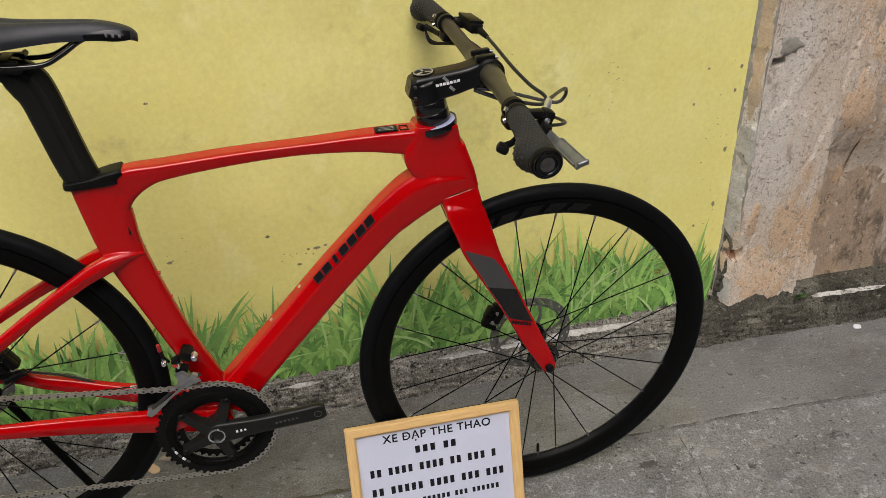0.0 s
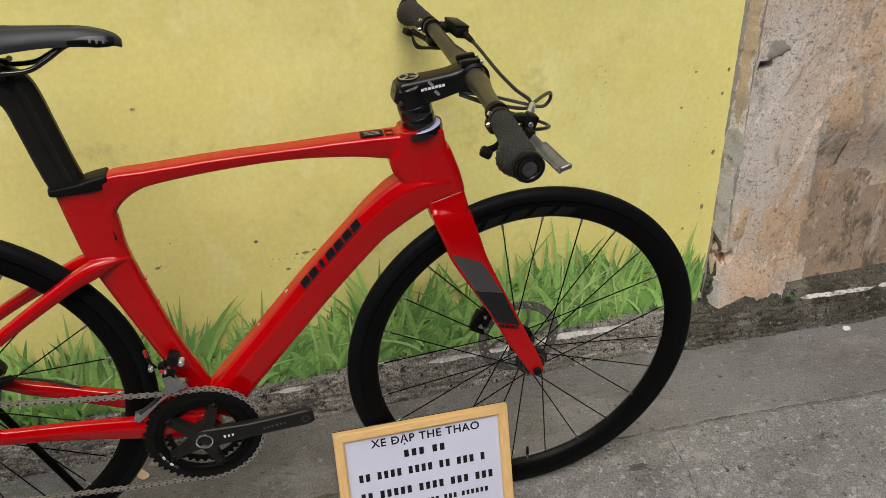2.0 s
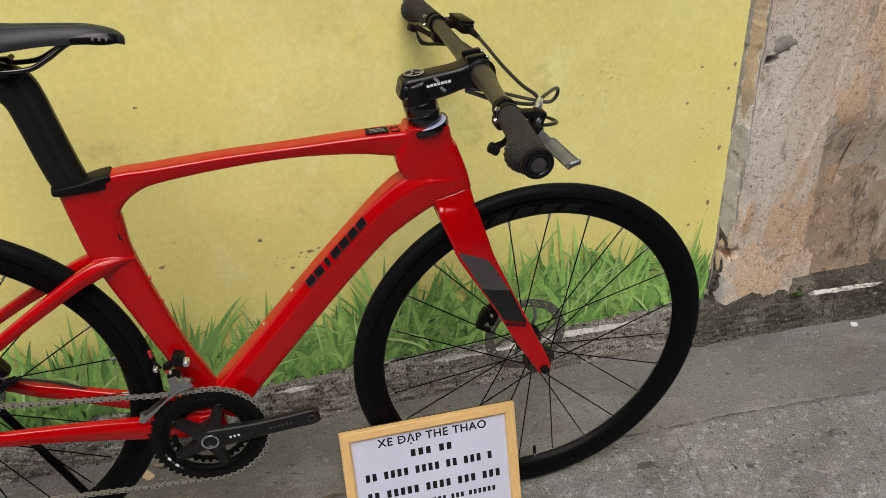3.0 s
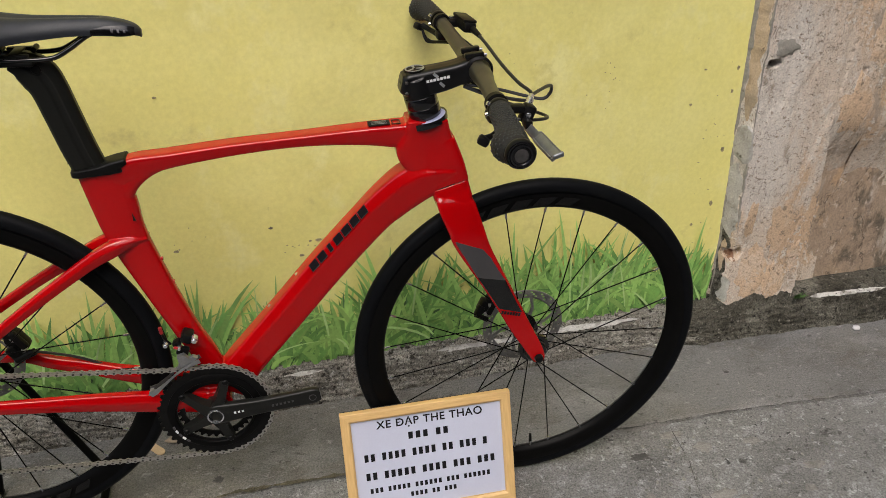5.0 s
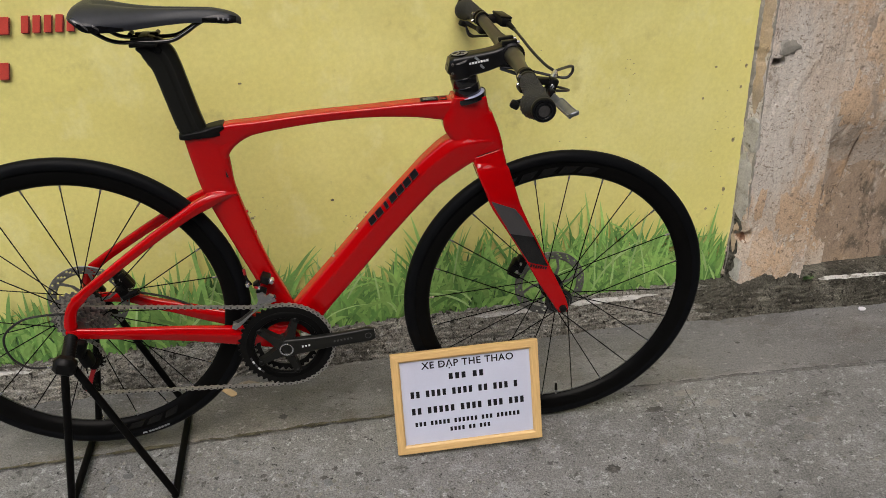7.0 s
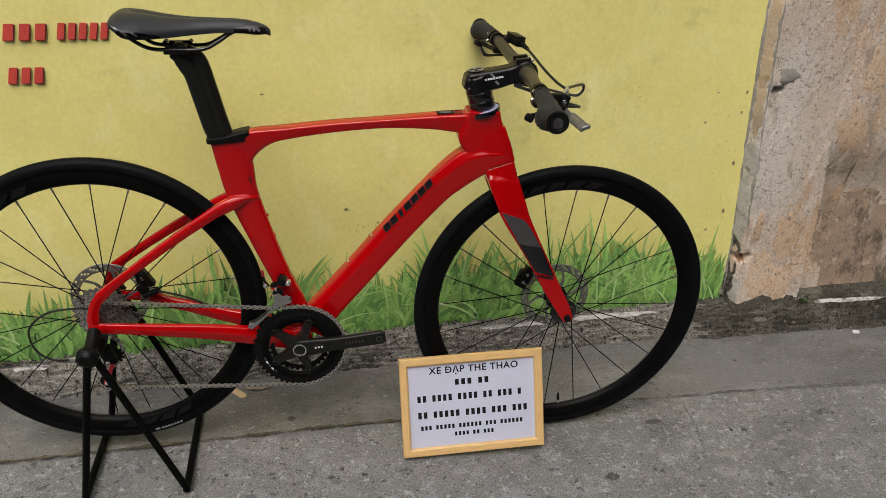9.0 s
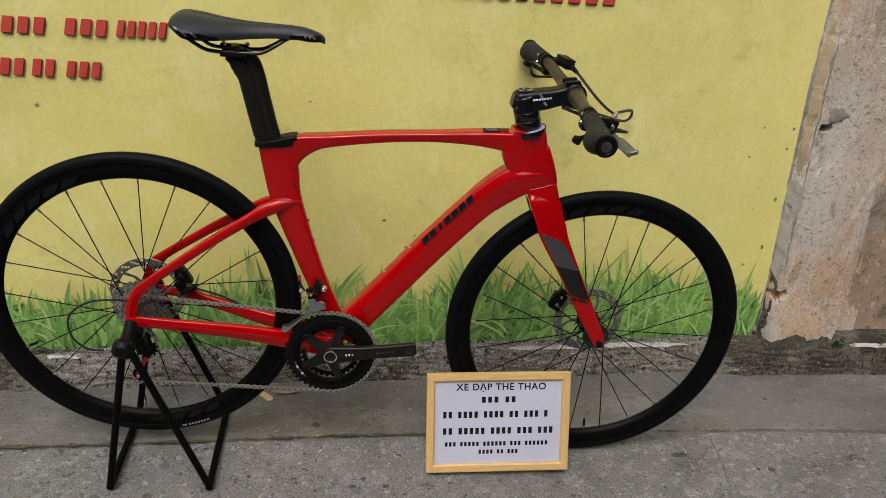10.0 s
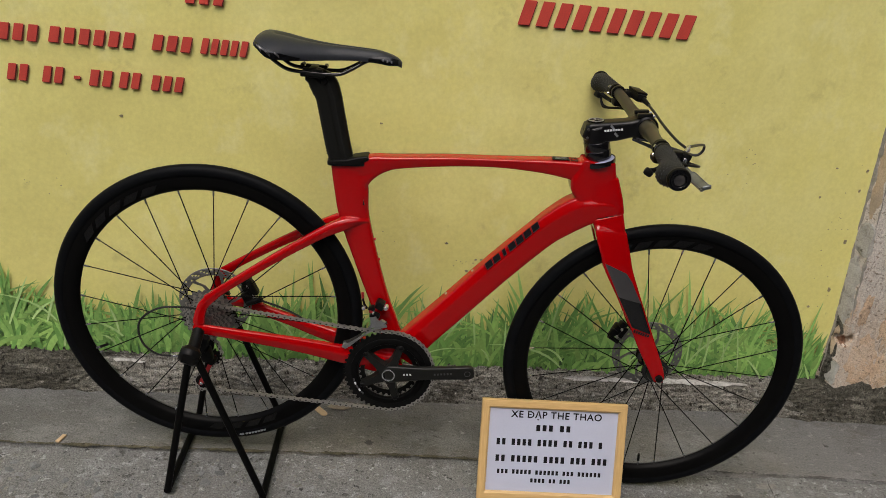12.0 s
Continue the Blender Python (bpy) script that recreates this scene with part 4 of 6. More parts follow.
# seat collar and post
bm = bmesh.new()
loft(bm, [(-0.7000, 0, 0.7440, 0.0395, 0.0205), (-0.7005, 0, 0.7500, 0.0395, 0.0205), (-0.7015, 0, 0.757, 0.0385, 0.0195)], BOXY)
loft(bm, [(-0.705, 0, 0.7500, 0.0070, 0.0185), (-0.680, 0, 0.7565, 0.0078, 0.0195), (-0.666, 0, 0.7605, 0.0068, 0.0195), (-0.657, 0, 0.7640, 0.0050, 0.0190)], BOXY)
blend(part("seat_collar", bm, BLACK, bike, "black rubber cover over the seat clamp"), 0.0016, 3)
bm = bmesh.new()
loft(bm, [(-0.7105, 0, 0.746, 0.0235, 0.0130), (-0.7125, 0, 0.757, 0.0240, 0.0135), (-0.7215, 0, 0.790, 0.0245, 0.0135), (-0.734, 0, 0.845, 0.0245, 0.0135), (-0.742, 0, 0.878, 0.0250, 0.0135), (-0.752, 0, 0.898, 0.0265, 0.0140),
          (-0.770, 0, 0.912, 0.020, 0.0150), (-0.786, 0, 0.916, 0.010, 0.0130)], AERO)
post = blend(part("seatpost", bm, CARBON, bike, "matt black aero seatpost"), 0.0012, 1)
bm = bmesh.new()
lathe(bm, [(0.0055, -0.0165), (0.0068, -0.0150), (0.0068, 0.015), (0.0055, 0.0165)], 20, False)
part("clamp_bolt", bm, BLACK, post, m=Matrix.Translation((-0.750, 0, 0.9075)))
for k in range(22):
    bm = bmesh.new()
    box(bm, (0, 0, 0), (0.0015, 0.010, 0.0028))
    z = 0.762 + 0.0055 * k
    part("scale_mark", bm, BLACK, post, m=Matrix.Translation((-0.7388 - (z - 0.755) * 0.232, 0, z)))

# saddle
bm = bmesh.new()
prof = [(-0.879, 0.046, 0.9770, 0.009), (-0.875, 0.060, 0.9840, 0.014), (-0.864, 0.069, 0.9885, 0.025), (-0.850, 0.070, 0.9890, 0.037), (-0.825, 0.064, 0.9865, 0.038), (-0.790, 0.050, 0.9810, 0.033), (-0.745, 0.032, 0.9770, 0.027), (-0.700, 0.0235, 0.9755, 0.023),
        (-0.655, 0.0200, 0.9735, 0.022), (-0.632, 0.0185, 0.9690, 0.020), (-0.617, 0.0155, 0.9640, 0.015), (-0.609, 0.0110, 0.9590, 0.009), (-0.605, 0.0055, 0.9545, 0.004)]
rings = []
for x, hw, zt, dz in [tuple(p) for p in spline(prof, 4)]:
    ring = []
    for k in range(25):
        a = -1 + 2 * k / 24
        y = hw * math.copysign(min(1, abs(a) * 1.12), a) * (1.0 if abs(a) < 0.9 else 1.0 - 0.3 * (abs(a) - 0.9))
        z = zt - dz * abs(a) ** 3.2 - (0.004 * math.exp(-(a / 0.16) ** 2) if -0.85 < x < -0.66 else 0)
        ring.append((x, y, z))
    ring += [(x, y * 0.86, z - 0.002) for x, y, z in ((x, p[1], zt - dz * 0.55 * (abs(p[1]) / hw) ** 2 - 0.007) for p in ring[-2:0:-4])]
    rings.append(ring)
skin(bm, rings)
saddle = part("saddle", bm, SADDLE, bike, "dark grey padded racing saddle with glossy side panels", 60)


def flank(x, a, out=0.0):
    """A point of the saddle's side: a from 0 (ridge) to 1 (lower edge)."""
    line = [tuple(p) for p in spline(prof, 4)]
    k_ = min(range(len(line) - 1), key=lambda q: abs((line[q][0] + line[q + 1][0]) / 2 - x))
    t = min(1, max(0, (x - line[k_][0]) / (line[k_ + 1][0] - line[k_][0])))
    hw, zt, dz = (line[k_][q] * (1 - t) + line[k_ + 1][q] * t for q in (1, 2, 3))
    return (hw * min(1, a * 1.12) + out, zt - dz * a ** 3.2)


def flank_panel(s, xs, a0, a1, out):
    bm = bmesh.new()
    rows = [[(x, s * flank(x, a0(t) + (a1(t) - a0(t)) * q / 4, out)[0], flank(x, a0(t) + (a1(t) - a0(t)) * q / 4, out)[1]) for q in range(5)] for x, t in ((xs[0] + (xs[1] - xs[0]) * i / 12, i / 12) for i in range(13))]
    vr = [[bm.verts.new(p) for p in r] for r in rows]
    for a, c in zip(vr, vr[1:]):
        for q in range(4):
            bm.faces.new((a[q], a[q + 1], c[q + 1], c[q]))
    return bm


for s in (-1, 1):
    part("nose_panel", flank_panel(s, (-0.668, -0.612), lambda t: 0.86 - 0.30 * t, lambda t: 0.99, 0.0009), GLOSS, saddle, "glossy black trim panel")
    part("rear_panel", flank_panel(s, (-0.872, -0.792), lambda t: 0.80 + 0.14 * t, lambda t: 0.995, 0.0009), GLOSS, saddle, "glossy black trim panel")
    for x0 in (-0.868, -0.852, -0.836):
        part("panel_stripe", flank_panel(s, (x0, x0 + 0.009), lambda t: 0.86 + 0.06 * t, lambda t: 0.90 + 0.06 * t, 0.0016), GREY, saddle, "thin grey print stripe")
    for x0 in (-0.642, -0.634, -0.626):
        part("panel_stripe", flank_panel(s, (x0, x0 + 0.003), lambda t: 0.80, lambda t: 0.90, 0.0016), GREY, saddle, "thin grey print stripe")
for s in (-1, 1):
    bm = bmesh.new()
    tube(bm, [(-0.862, 0.030 * s, 0.958), (-0.842, 0.028 * s, 0.940), (-0.815, 0.022 * s, 0.925), (-0.770, 0.021 * s, 0.923), (-0.725, 0.021 * s, 0.924), (-0.700, 0.018 * s, 0.935), (-0.672, 0.012 * s, 0.952), (-0.645, 0.010 * s, 0.958)], 0.0036, 10)
    part("saddle_rail", bm, GLOSS, saddle)
bm = bmesh.new()
box(bm, (-0.772, 0, 0.9175), (0.046, 0.050, 0.006), 0.002)
for e_ in (-1, 1):
    box(bm, (-0.772, 0.021 * e_, 0.9285), (0.038, 0.010, 0.005), 0.002)
box(bm, (-0.772, 0, 0.9300), (0.014, 0.046, 0.004), 0.0015)
for x in (-0.794, -0.750):
    lathe(bm, [(0.004, -0.004), (0.004, 0.016)], 12, False, (x, 0.0, 0.932))
part("rail_clamp", bm, BLACK, post, "black two-bolt saddle clamp")


# wheels
def wheel(name, hub, R, phase, lace, rotor_y, label):
    k = R / 0.336
    bm = bmesh.new()
    lathe(bm, [(r * k, y) for r, y in ((0.313, -0.0122), (0.304, -0.0135), (0.294, -0.0128), (0.2850, -0.0085), (0.2805, 0.0), (0.2850, 0.0085), (0.294, 0.0128), (0.304, 0.0135), (0.313, 0.0122), (0.307, 0.008), (0.307, -0.008))], 128)
    w = part(name, bm, RIM, bike, label, 50, Matrix.Translation(hub))
    bm = bmesh.new()
    rc, r = R - 0.0142, 0.0142
    lathe(bm, [(rc + r * math.cos(a) * (1.0 if math.cos(a) < 0.9 else 1.02), 0.95 * r * math.sin(a)) for a in (2 * math.pi * i / 20 for i in range(20))], 128)
    part("tyre", bm, RUBBER, w, "slick black road tyre", 60)
    bm = bmesh.new()
    lathe(bm, [(0.010, -0.050), (0.019, -0.048), (0.022, -0.044), (0.022, -0.036), (0.029, -0.035), (0.0300, -0.029), (0.019, -0.024), (0.016, 0.0), (0.018, 0.020), (0.026, 0.025), (0.024, 0.032), (0.019, 0.036), (0.015, 0.046), (0.010, 0.054)], 32, False)
    part("hub", bm, GLOSS, w, "black hub")
    # spokes: alternate flanges, each laid off to one side
    length = 0.2635 * k
    bm = bmesh.new()
    tube(bm, [(0, 0, 0), (0, 0, length)], 0.00118, 6, 0)
    sp = part("spoke", bm, STAND, w)
    bm = bmesh.new()
    tube(bm, [(0, 0, length - 0.012), (0, 0, length + 0.006)], 0.0021, 8, 0)
    nip = part("nipple", bm, CHROME, w)
    first = True
    for i in range(24):
        a = radians(phase + 15 * i)
        side = -1 if i % 2 else 1
        lead = radians(62) * (1 if ((i + lace) // 2) % 2 else -1)
        rim = Vector((0.2825 * k * math.cos(a), 0, 0.2825 * k * math.sin(a)))
        hb = Vector((0.020 * math.cos(a + lead), (0.030 if side > 0 else -0.032), 0.020 * math.sin(a + lead)))
        way = (rim - hb).normalized()
        m = Matrix.Translation(rim - way * length) @ way.to_track_quat("Z", "Y").to_matrix().to_4x4()
        if first:
            sp.matrix_basis, nip.matrix_basis, first = m, m, False
        else:
            again(sp, m)
            again(nip, m)
    # drilled brake rotor
    bm = bmesh.new()
    seg, rad = 84, [0.0625, 0.0662, 0.0698, 0.0735, 0.0772, 0.0800]
    for i in range(seg):
        for j in range(len(rad) - 1):
            if (j in (1, 3) and (i + 2 * (j // 2)) % 4 == 0) or (j == 2 and (i + 1) % 4 == 2 and i % 3):
                continue
            a0, a1 = 2 * math.pi * i / seg, 2 * math.pi * (i + 1) / seg
            bm.faces.new([bm.verts.new((r_ * math.cos(t_), 0, r_ * math.sin(t_))) for r_, t_ in ((rad[j], a0), (rad[j + 1], a0), (rad[j + 1], a1), (rad[j], a1))])
    bmesh.ops.remove_doubles(bm, verts=bm.verts[:], dist=0.0001)
    ro = part("brake_rotor", bm, DISC, w, "drilled steel disc brake rotor", 30, Matrix.Translation((0, rotor_y, 0)))
    so = ro.modifiers.new("thick", "SOLIDIFY")
    so.thickness = 0.0018
    bm = bmesh.new()
    lathe(bm, [(0.004, rotor_y - 0.004), (0.026, rotor_y - 0.003), (0.026, rotor_y + 0.003), (0.004, rotor_y + 0.004)], 24, False)
    part("rotor_carrier", bm, BLACK, w)
    bm = bmesh.new()
    plate(bm, [(r_ * math.cos(t_), r_ * math.sin(t_)) for r_, t_ in ((0.020, -0.25), (0.042, 0.02), (0.0645, 0.26), (0.0645, 0.38), (0.044, 0.18), (0.020, 0.15))], -0.0008, 0.0008)
    ra = part("rotor_arm", bm, DISC, ro, smooth=0)
    for i in range(1, 6):
        again(ra, pose(0, 0, 0, 0, 60 * i, 0))
    return w


front = wheel("front_wheel", FRONT, 0.333, -2.6, 0, 0.042, "black deep-rim front wheel with disc rotor")
rear = wheel("rear_wheel", REAR, 0.331, 12.4, 3, 0.046, "black deep-rim rear wheel with cassette")


def on_rim(w, k, a0, r0, r1, width, slant, n, name="rim_mark"):
    """Dark glossy marks along the rim, as plain slanted bars."""
    for i in range(n):
        a = radians(a0 - i * width * 1.35)
        bm = bmesh.new()
        pts = []
        for r_, off in ((r0, 0), (r0, -width), (r1, -width - slant), (r1, -slant)):
            t_ = a + radians(off)
            pts.append((r_ * k * math.cos(t_), r_ * k * math.sin(t_)))
        plate(bm, pts, -0.0144, -0.0128)
        part(name, bm, RIMGLOSS, w)


on_rim(front, 1.0, 118, 0.289, 0.304, 6.0, 3.0, 5)
on_rim(rear, 0.985, 150, 0.289, 0.304, 6.0, 3.0, 5)
on_rim(rear, 0.985, -58, 0.289, 0.304, 6.0, 3.0, 4)
for w, a in ((front, -85.5), (rear, 205)):
    bm = bmesh.new()
    tube(bm, [(0, 0, 0.284), (0, 0, 0.266)], 0.0028, 8, 0)
    val = part("valve", bm, CHROME, w, "steel valve with a black cap", 40, pose(0, 0, 0, 0, 90 - a, 0))
    bm = bmesh.new()
    tube(bm, [(0, 0, 0.268), (0, 0, 0.250)], [0.0034, 0.0030], 8, 0)
    part("valve_cap", bm, BLACK, val)
for k in range(8):
    bm = bmesh.new()
    a = radians(-78 + 1.3 * k + (1.2 if k else 0))
    plate(bm, [(r_ * math.cos(a + t_), r_ * math.sin(a + t_)) for r_, t_ in ((0.3150, 0), (0.3150, 0.016 if k else 0.030), (0.3185, 0.016 if k else 0.030), (0.3185, 0))], -0.0152, -0.0130)
    part("tyre_print", bm, ALLOY, rear)

# cassette
bm = bmesh.new()
lathe(bm, [(0.016, -0.056), (0.018, -0.018)], 24, False)
cass = part("cassette", bm, SPROCKET, bike, "multi-speed steel cassette", 40, Matrix.Translation(REAR))
for i in range(11):
    teeth = (11, 12, 13, 14, 15, 17, 19, 21, 23, 25, 28)[i]
    r = 0.0127 * teeth / (2 * math.pi)
    bm = bmesh.new()
    n = teeth * 4
    outer = [((r + (0.0026 if j % 4 in (1, 2) else -0.0018)) * math.cos(2 * math.pi * j / n), (r + (0.0026 if j % 4 in (1, 2) else -0.0018)) * math.sin(2 * math.pi * j / n)) for j in range(n)]
    plate(bm, outer, -0.0009, 0.0009)
    part("sprocket", bm, SPROCKET if i % 2 else DISC, cass, smooth=30, m=Matrix.Translation((0, -0.0535 + 0.0035 * i, 0)))


# crankset
def ring_plate(bm, r_in, r_out, teeth, y0, y1):
    n = teeth * 4
    ro = [r_out + (0.0030 if j % 4 in (1, 2) else -0.0022) for j in range(n)]
    rings = []
    for j in range(n):
        a = 2 * math.pi * j / n
        c, s = math.cos(a), math.sin(a)
        rings.append([(r_in * c, y0, r_in * s), (ro[j] * c, y0, ro[j] * s), (ro[j] * c, y1, ro[j] * s), (r_in * c, y1, r_in * s)])
    skin(bm, rings, closed=True, cap=False)


bm = bmesh.new()
lathe(bm, [(0.0175, -0.061), (0.022, -0.058), (0.023, -0.040), (0.020, -0.034)], 32, False)
for a in (142, 70, -2, -74, -146):
    ar = radians(a)
    c, s = math.cos(ar), math.sin(ar)
    skin(bm, [[(r_ * c - w_ * s * q, y_, r_ * s + w_ * c * q) for q, y_ in ((-1, ya), (1, ya), (0.8, yb), (-0.8, yb))] for r_, w_, ya, yb in ((0.012, 0.015, -0.048, -0.066), (0.035, 0.0095, -0.047, -0.062), (0.058, 0.0085, -0.046, -0.057), (0.070, 0.0100, -0.046, -0.055))])
crank = part("crankset", bm, CARBON, bike, "black double crankset without pedals", 35, Matrix.Translation(CRANK))
bm = bmesh.new()
ring_plate(bm, 0.0650, 0.0955, 48, -0.053, -0.0495)
part("outer_chainring", bm, BLACK, crank, "large black chainring")
bm = bmesh.new()
lathe(bm, [(0.0675, -0.0540), (0.0690, -0.0560), (0.0790, -0.0562), (0.0815, -0.0545), (0.0815, -0.0525), (0.0675, -0.0525)], 96)
part("ring_face", bm, STAND, crank)
bm = bmesh.new()
ring_plate(bm, 0.0530, 0.0640, 32, -0.0445, -0.042)
part("inner_chainring", bm, BLACK, crank, "small black chainring")
bm = bmesh.new()
ring_plate(bm, 0.0600, 0.0645, 32, -0.0440, -0.0425)
part("worn_teeth", bm, STEEL, crank, "bright steel teeth")
bm = bmesh.new()
ca = math.atan2(0.322 - 0.299, -0.415 + 0.5835)
loft(bm, [(-0.018, -0.066, 0, 0.016, 0.005), (0.0, -0.068, 0, 0.0205, 0.008), (0.030, -0.070, 0, 0.0185, 0.008), (0.080, -0.073, 0, 0.0150, 0.0075), (0.140, -0.076, 0, 0.0150, 0.007), (0.172, -0.077, 0, 0.0155, 0.007), (0.184, -0.077, 0, 0.0110, 0.006)], BOXY)
arm = part("crank_arm", bm, CARBON, crank, "satin black crank arm with an empty pedal hole", 50, pose(0, 0.0085, 0, 0, -math.degrees(ca), 0))
bm = bmesh.new()
lathe(bm, [(0.0118, -0.0775), (0.0142, -0.0785), (0.0142, -0.070), (0.0118, -0.070)], 32)
part("axle_ring", bm, CHROME, arm)
bm = bmesh.new()
lathe(bm, [(0.0118, -0.0745), (0.0118, -0.070)], 24, False)
part("axle_cap", bm, GLOSS, arm)
bm = bmesh.new()
lathe(bm, [(0.0056, -0.0846), (0.0066, -0.0846), (0.0066, -0.078), (0.0056, -0.078)], 20, True, (0.170, 0, 0))
part("pedal_thread", bm, GREY, arm)
for x0, n_, w_ in ((0.034, 3, 0.0045), (0.100, 6, 0.0048)):
    for i in range(n_):
        bm = bmesh.new()
        box(bm, (x0 + i * (w_ + 0.0022), -0.0785 - (x0 - 0.03) * 0.06, 0.001), (w_ * 0.75, 0.0012, 0.0042 if x0 < 0.05 else 0.0038))
        part("print_bar", bm, WHITE if x0 < 0.05 else GREY, arm, smooth=0)
for a in (142, 70, -74, -146):
    bm = bmesh.new()
    lathe(bm, [(0.004, -0.0585), (0.0055, -0.057), (0.0055, -0.050)], 16, False)
    part("ring_bolt", bm, BLACK, crank, m=Matrix.Translation((0.066 * math.cos(radians(a)), 0, 0.066 * math.sin(radians(a)))))
for i in range(5):
    bm = bmesh.new()
    t0 = radians(196 + 7 * i)
    plate(bm, [(r_ * math.cos(t0 + t_), r_ * math.sin(t0 + t_)) for r_, t_ in ((0.0765, 0), (0.0765, 0.08), (0.0795, 0.08), (0.0795, 0))], -0.0588, -0.0565)
    part("print_bar", bm, WHITE if i % 2 else GREY, crank, smooth=0)

# chain: one loop of links
cx, cz = CRANK[0], CRANK[2]
hx, hz = REAR[0], REAR[2]
loop = [(cx + 0.0975 * math.cos(radians(a)), -0.0515, cz + 0.0975 * math.sin(radians(a))) for a in range(-97, 98, 5)]
loop += [(cx - 0.05 - (cx - 0.05 - hx) * t, -0.0515 + 0.012 * t, cz + 0.0965 + (hz + 0.0365 - cz - 0.0965) * t) for t in (0.05, 0.3, 0.55, 0.8)]
loop += [(hx + 0.0365 * math.cos(radians(a)), -0.0395, hz + 0.0365 * math.sin(radians(a))) for a in range(92, 262, 12)]
loop += [(hx + 0.026, -0.043, 0.334), (hx + 0.036, -0.044, 0.305), (hx + 0.026, -0.045, 0.282), (hx + 0.000, -0.046, 0.262), (hx - 0.022, -0.046, 0.247), (hx - 0.025, -0.046, 0.229), (hx - 0.010, -0.047, 0.2140)]
loop += [(hx + 0.014 + (cx - 0.03 - hx - 0.014) * t, -0.047 - 0.0045 * t, 0.2150 + (cz - 0.0975 - 0.2150) * t) for t in (0.0, 0.2, 0.4, 0.6, 0.8)]
L = [Vector(p) for p in loop] + [Vector(loop[0])]
dist = [0.0]
for a, b in zip(L, L[1:]):
    dist.append(dist[-1] + (b - a).length)
count = round(dist[-1] / 0.0127)


def along(s):
    s %= dist[-1]
    i = max(j for j in range(len(dist)) if dist[j] <= s)
    i = min(i, len(L) - 2)
    return L[i].lerp(L[i + 1], (s - dist[i]) / max(dist[i + 1] - dist[i], 1e-9))


pins = [along(dist[-1] * i / count) for i in range(count)]
bm = bmesh.new()
for p in pins:
    lathe(bm, [(0.0020, -0.0039), (0.0020, 0.0039)], 8, False, p)
chain = part("chain", bm, PIN, bike, "steel roller chain", 30)
shapes = []
for gap, name in ((0.0021, "inner_link"), (0.0030, "outer_link")):
    bm = bmesh.new()
    pts = [(0.0037 * math.cos(a), 0.0037 * math.sin(a)) for a in (math.pi / 2 + math.pi * i / 5 for i in range(6))] + [(0.00635, -0.0019)] + [(0.0127 + 0.0037 * math.cos(a), 0.0037 * math.sin(a)) for a in (-math.pi / 2 + math.pi * i / 5 for i in range(6))] + [(0.00635, 0.0019)]
    for s in (-1, 1):
        plate(bm, pts, s * gap - 0.0004, s * gap + 0.0004)
    shapes.append((name, bm))
made = []
for i in range(count):
    a, b = pins[i], pins[(i + 1) % count]
    w = (b - a).normalized()
    lat = (Vector((0, 1, 0)) - w * w.y).normalized()
    m = Matrix.Translation(a) @ Matrix((w, lat, w.cross(lat))).transposed().to_4x4()
    if i < 2:
        made.append(part(shapes[i][0], shapes[i][1], STEEL, chain, smooth=0, m=m))
    else:
        again(made[i % 2], m)

# front derailleur
bm = bmesh.new()
box(bm, (-0.613, -0.030, 0.449), (0.019, 0.026, 0.018), 0.004, pose(0, 0, 0, 0, 24, 0))
box(bm, (-0.630, -0.036, 0.441), (0.014, 0.016, 0.010), 0.003, pose(0, 0, 0, 0, -30, 0))
box(bm, (-0.622, -0.042, 0.428), (0.020, 0.010, 0.016), 0.003, pose(0, 0, 0, 0, 20, 0))
tube(bm, [(-0.640, -0.040, 0.442), (-0.647, -0.043, 0.456), (-0.650, -0.044, 0.470)], 0.0024, 8)
fd = part("front_derailleur", bm, BLACK, bike, "black and silver front derailleur")
bm = bmesh.new()
tube(bm, [(-0.6497, -0.044, 0.468), (-0.6510, -0.044, 0.480)], 0.0030, 10, 0)
part("cable_pin", bm, REDTRIM, fd, "red cable end pin")
OUTLINE = [(-0.687, 0.355), (-0.680, 0.351), (-0.671, 0.357), (-0.642, 0.386), (-0.617, 0.404), (-0.594, 0.411), (-0.597, 0.418), (-0.613, 0.412), (-0.632, 0.399), (-0.655, 0.379), (-0.672, 0.366), (-0.685, 0.362)]
bm = bmesh.new()
plate(bm, OUTLINE, -0.0593, -0.0577)
box(bm, (-0.682, -0.0515, 0.357), (0.006, 0.014, 0.005), 0.001)
part("cage", bm, CAGE, fd, "bright alloy chain cage")
bm = bmesh.new()
plate(bm, OUTLINE, -0.0453, -0.0437)
part("inner_plate", bm, PIN, fd)
bm = bmesh.new()
plate(bm, [(-0.634, 0.402), (-0.606, 0.412), (-0.598, 0.420), (-0.606, 0.424), (-0.612, 0.420), (-0.620, 0.429), (-0.631, 0.426), (-0.629, 0.412)], -0.0572, -0.0490)
part("cage_bracket", bm, CAGE, fd, "bright alloy bracket")
for x, z, r in ((-0.600, 0.450, 0.0055), (-0.6465, 0.446, 0.0045), (-0.626, 0.437, 0.0030)):
    bm = bmesh.new()
    lathe(bm, [(r * 0.7, -0.0520), (r, -0.0500), (r, -0.038)], 14, False, (x, 0, z))
    part("bolt", bm, CHROME, fd)
bm = bmesh.new()
box(bm, (-0.630, -0.048, 0.4385), (0.010, 0.003, 0.005), 0.001, pose(0, 0, 0, 0, 20, 0))
part("accent", bm, REDTRIM, fd)

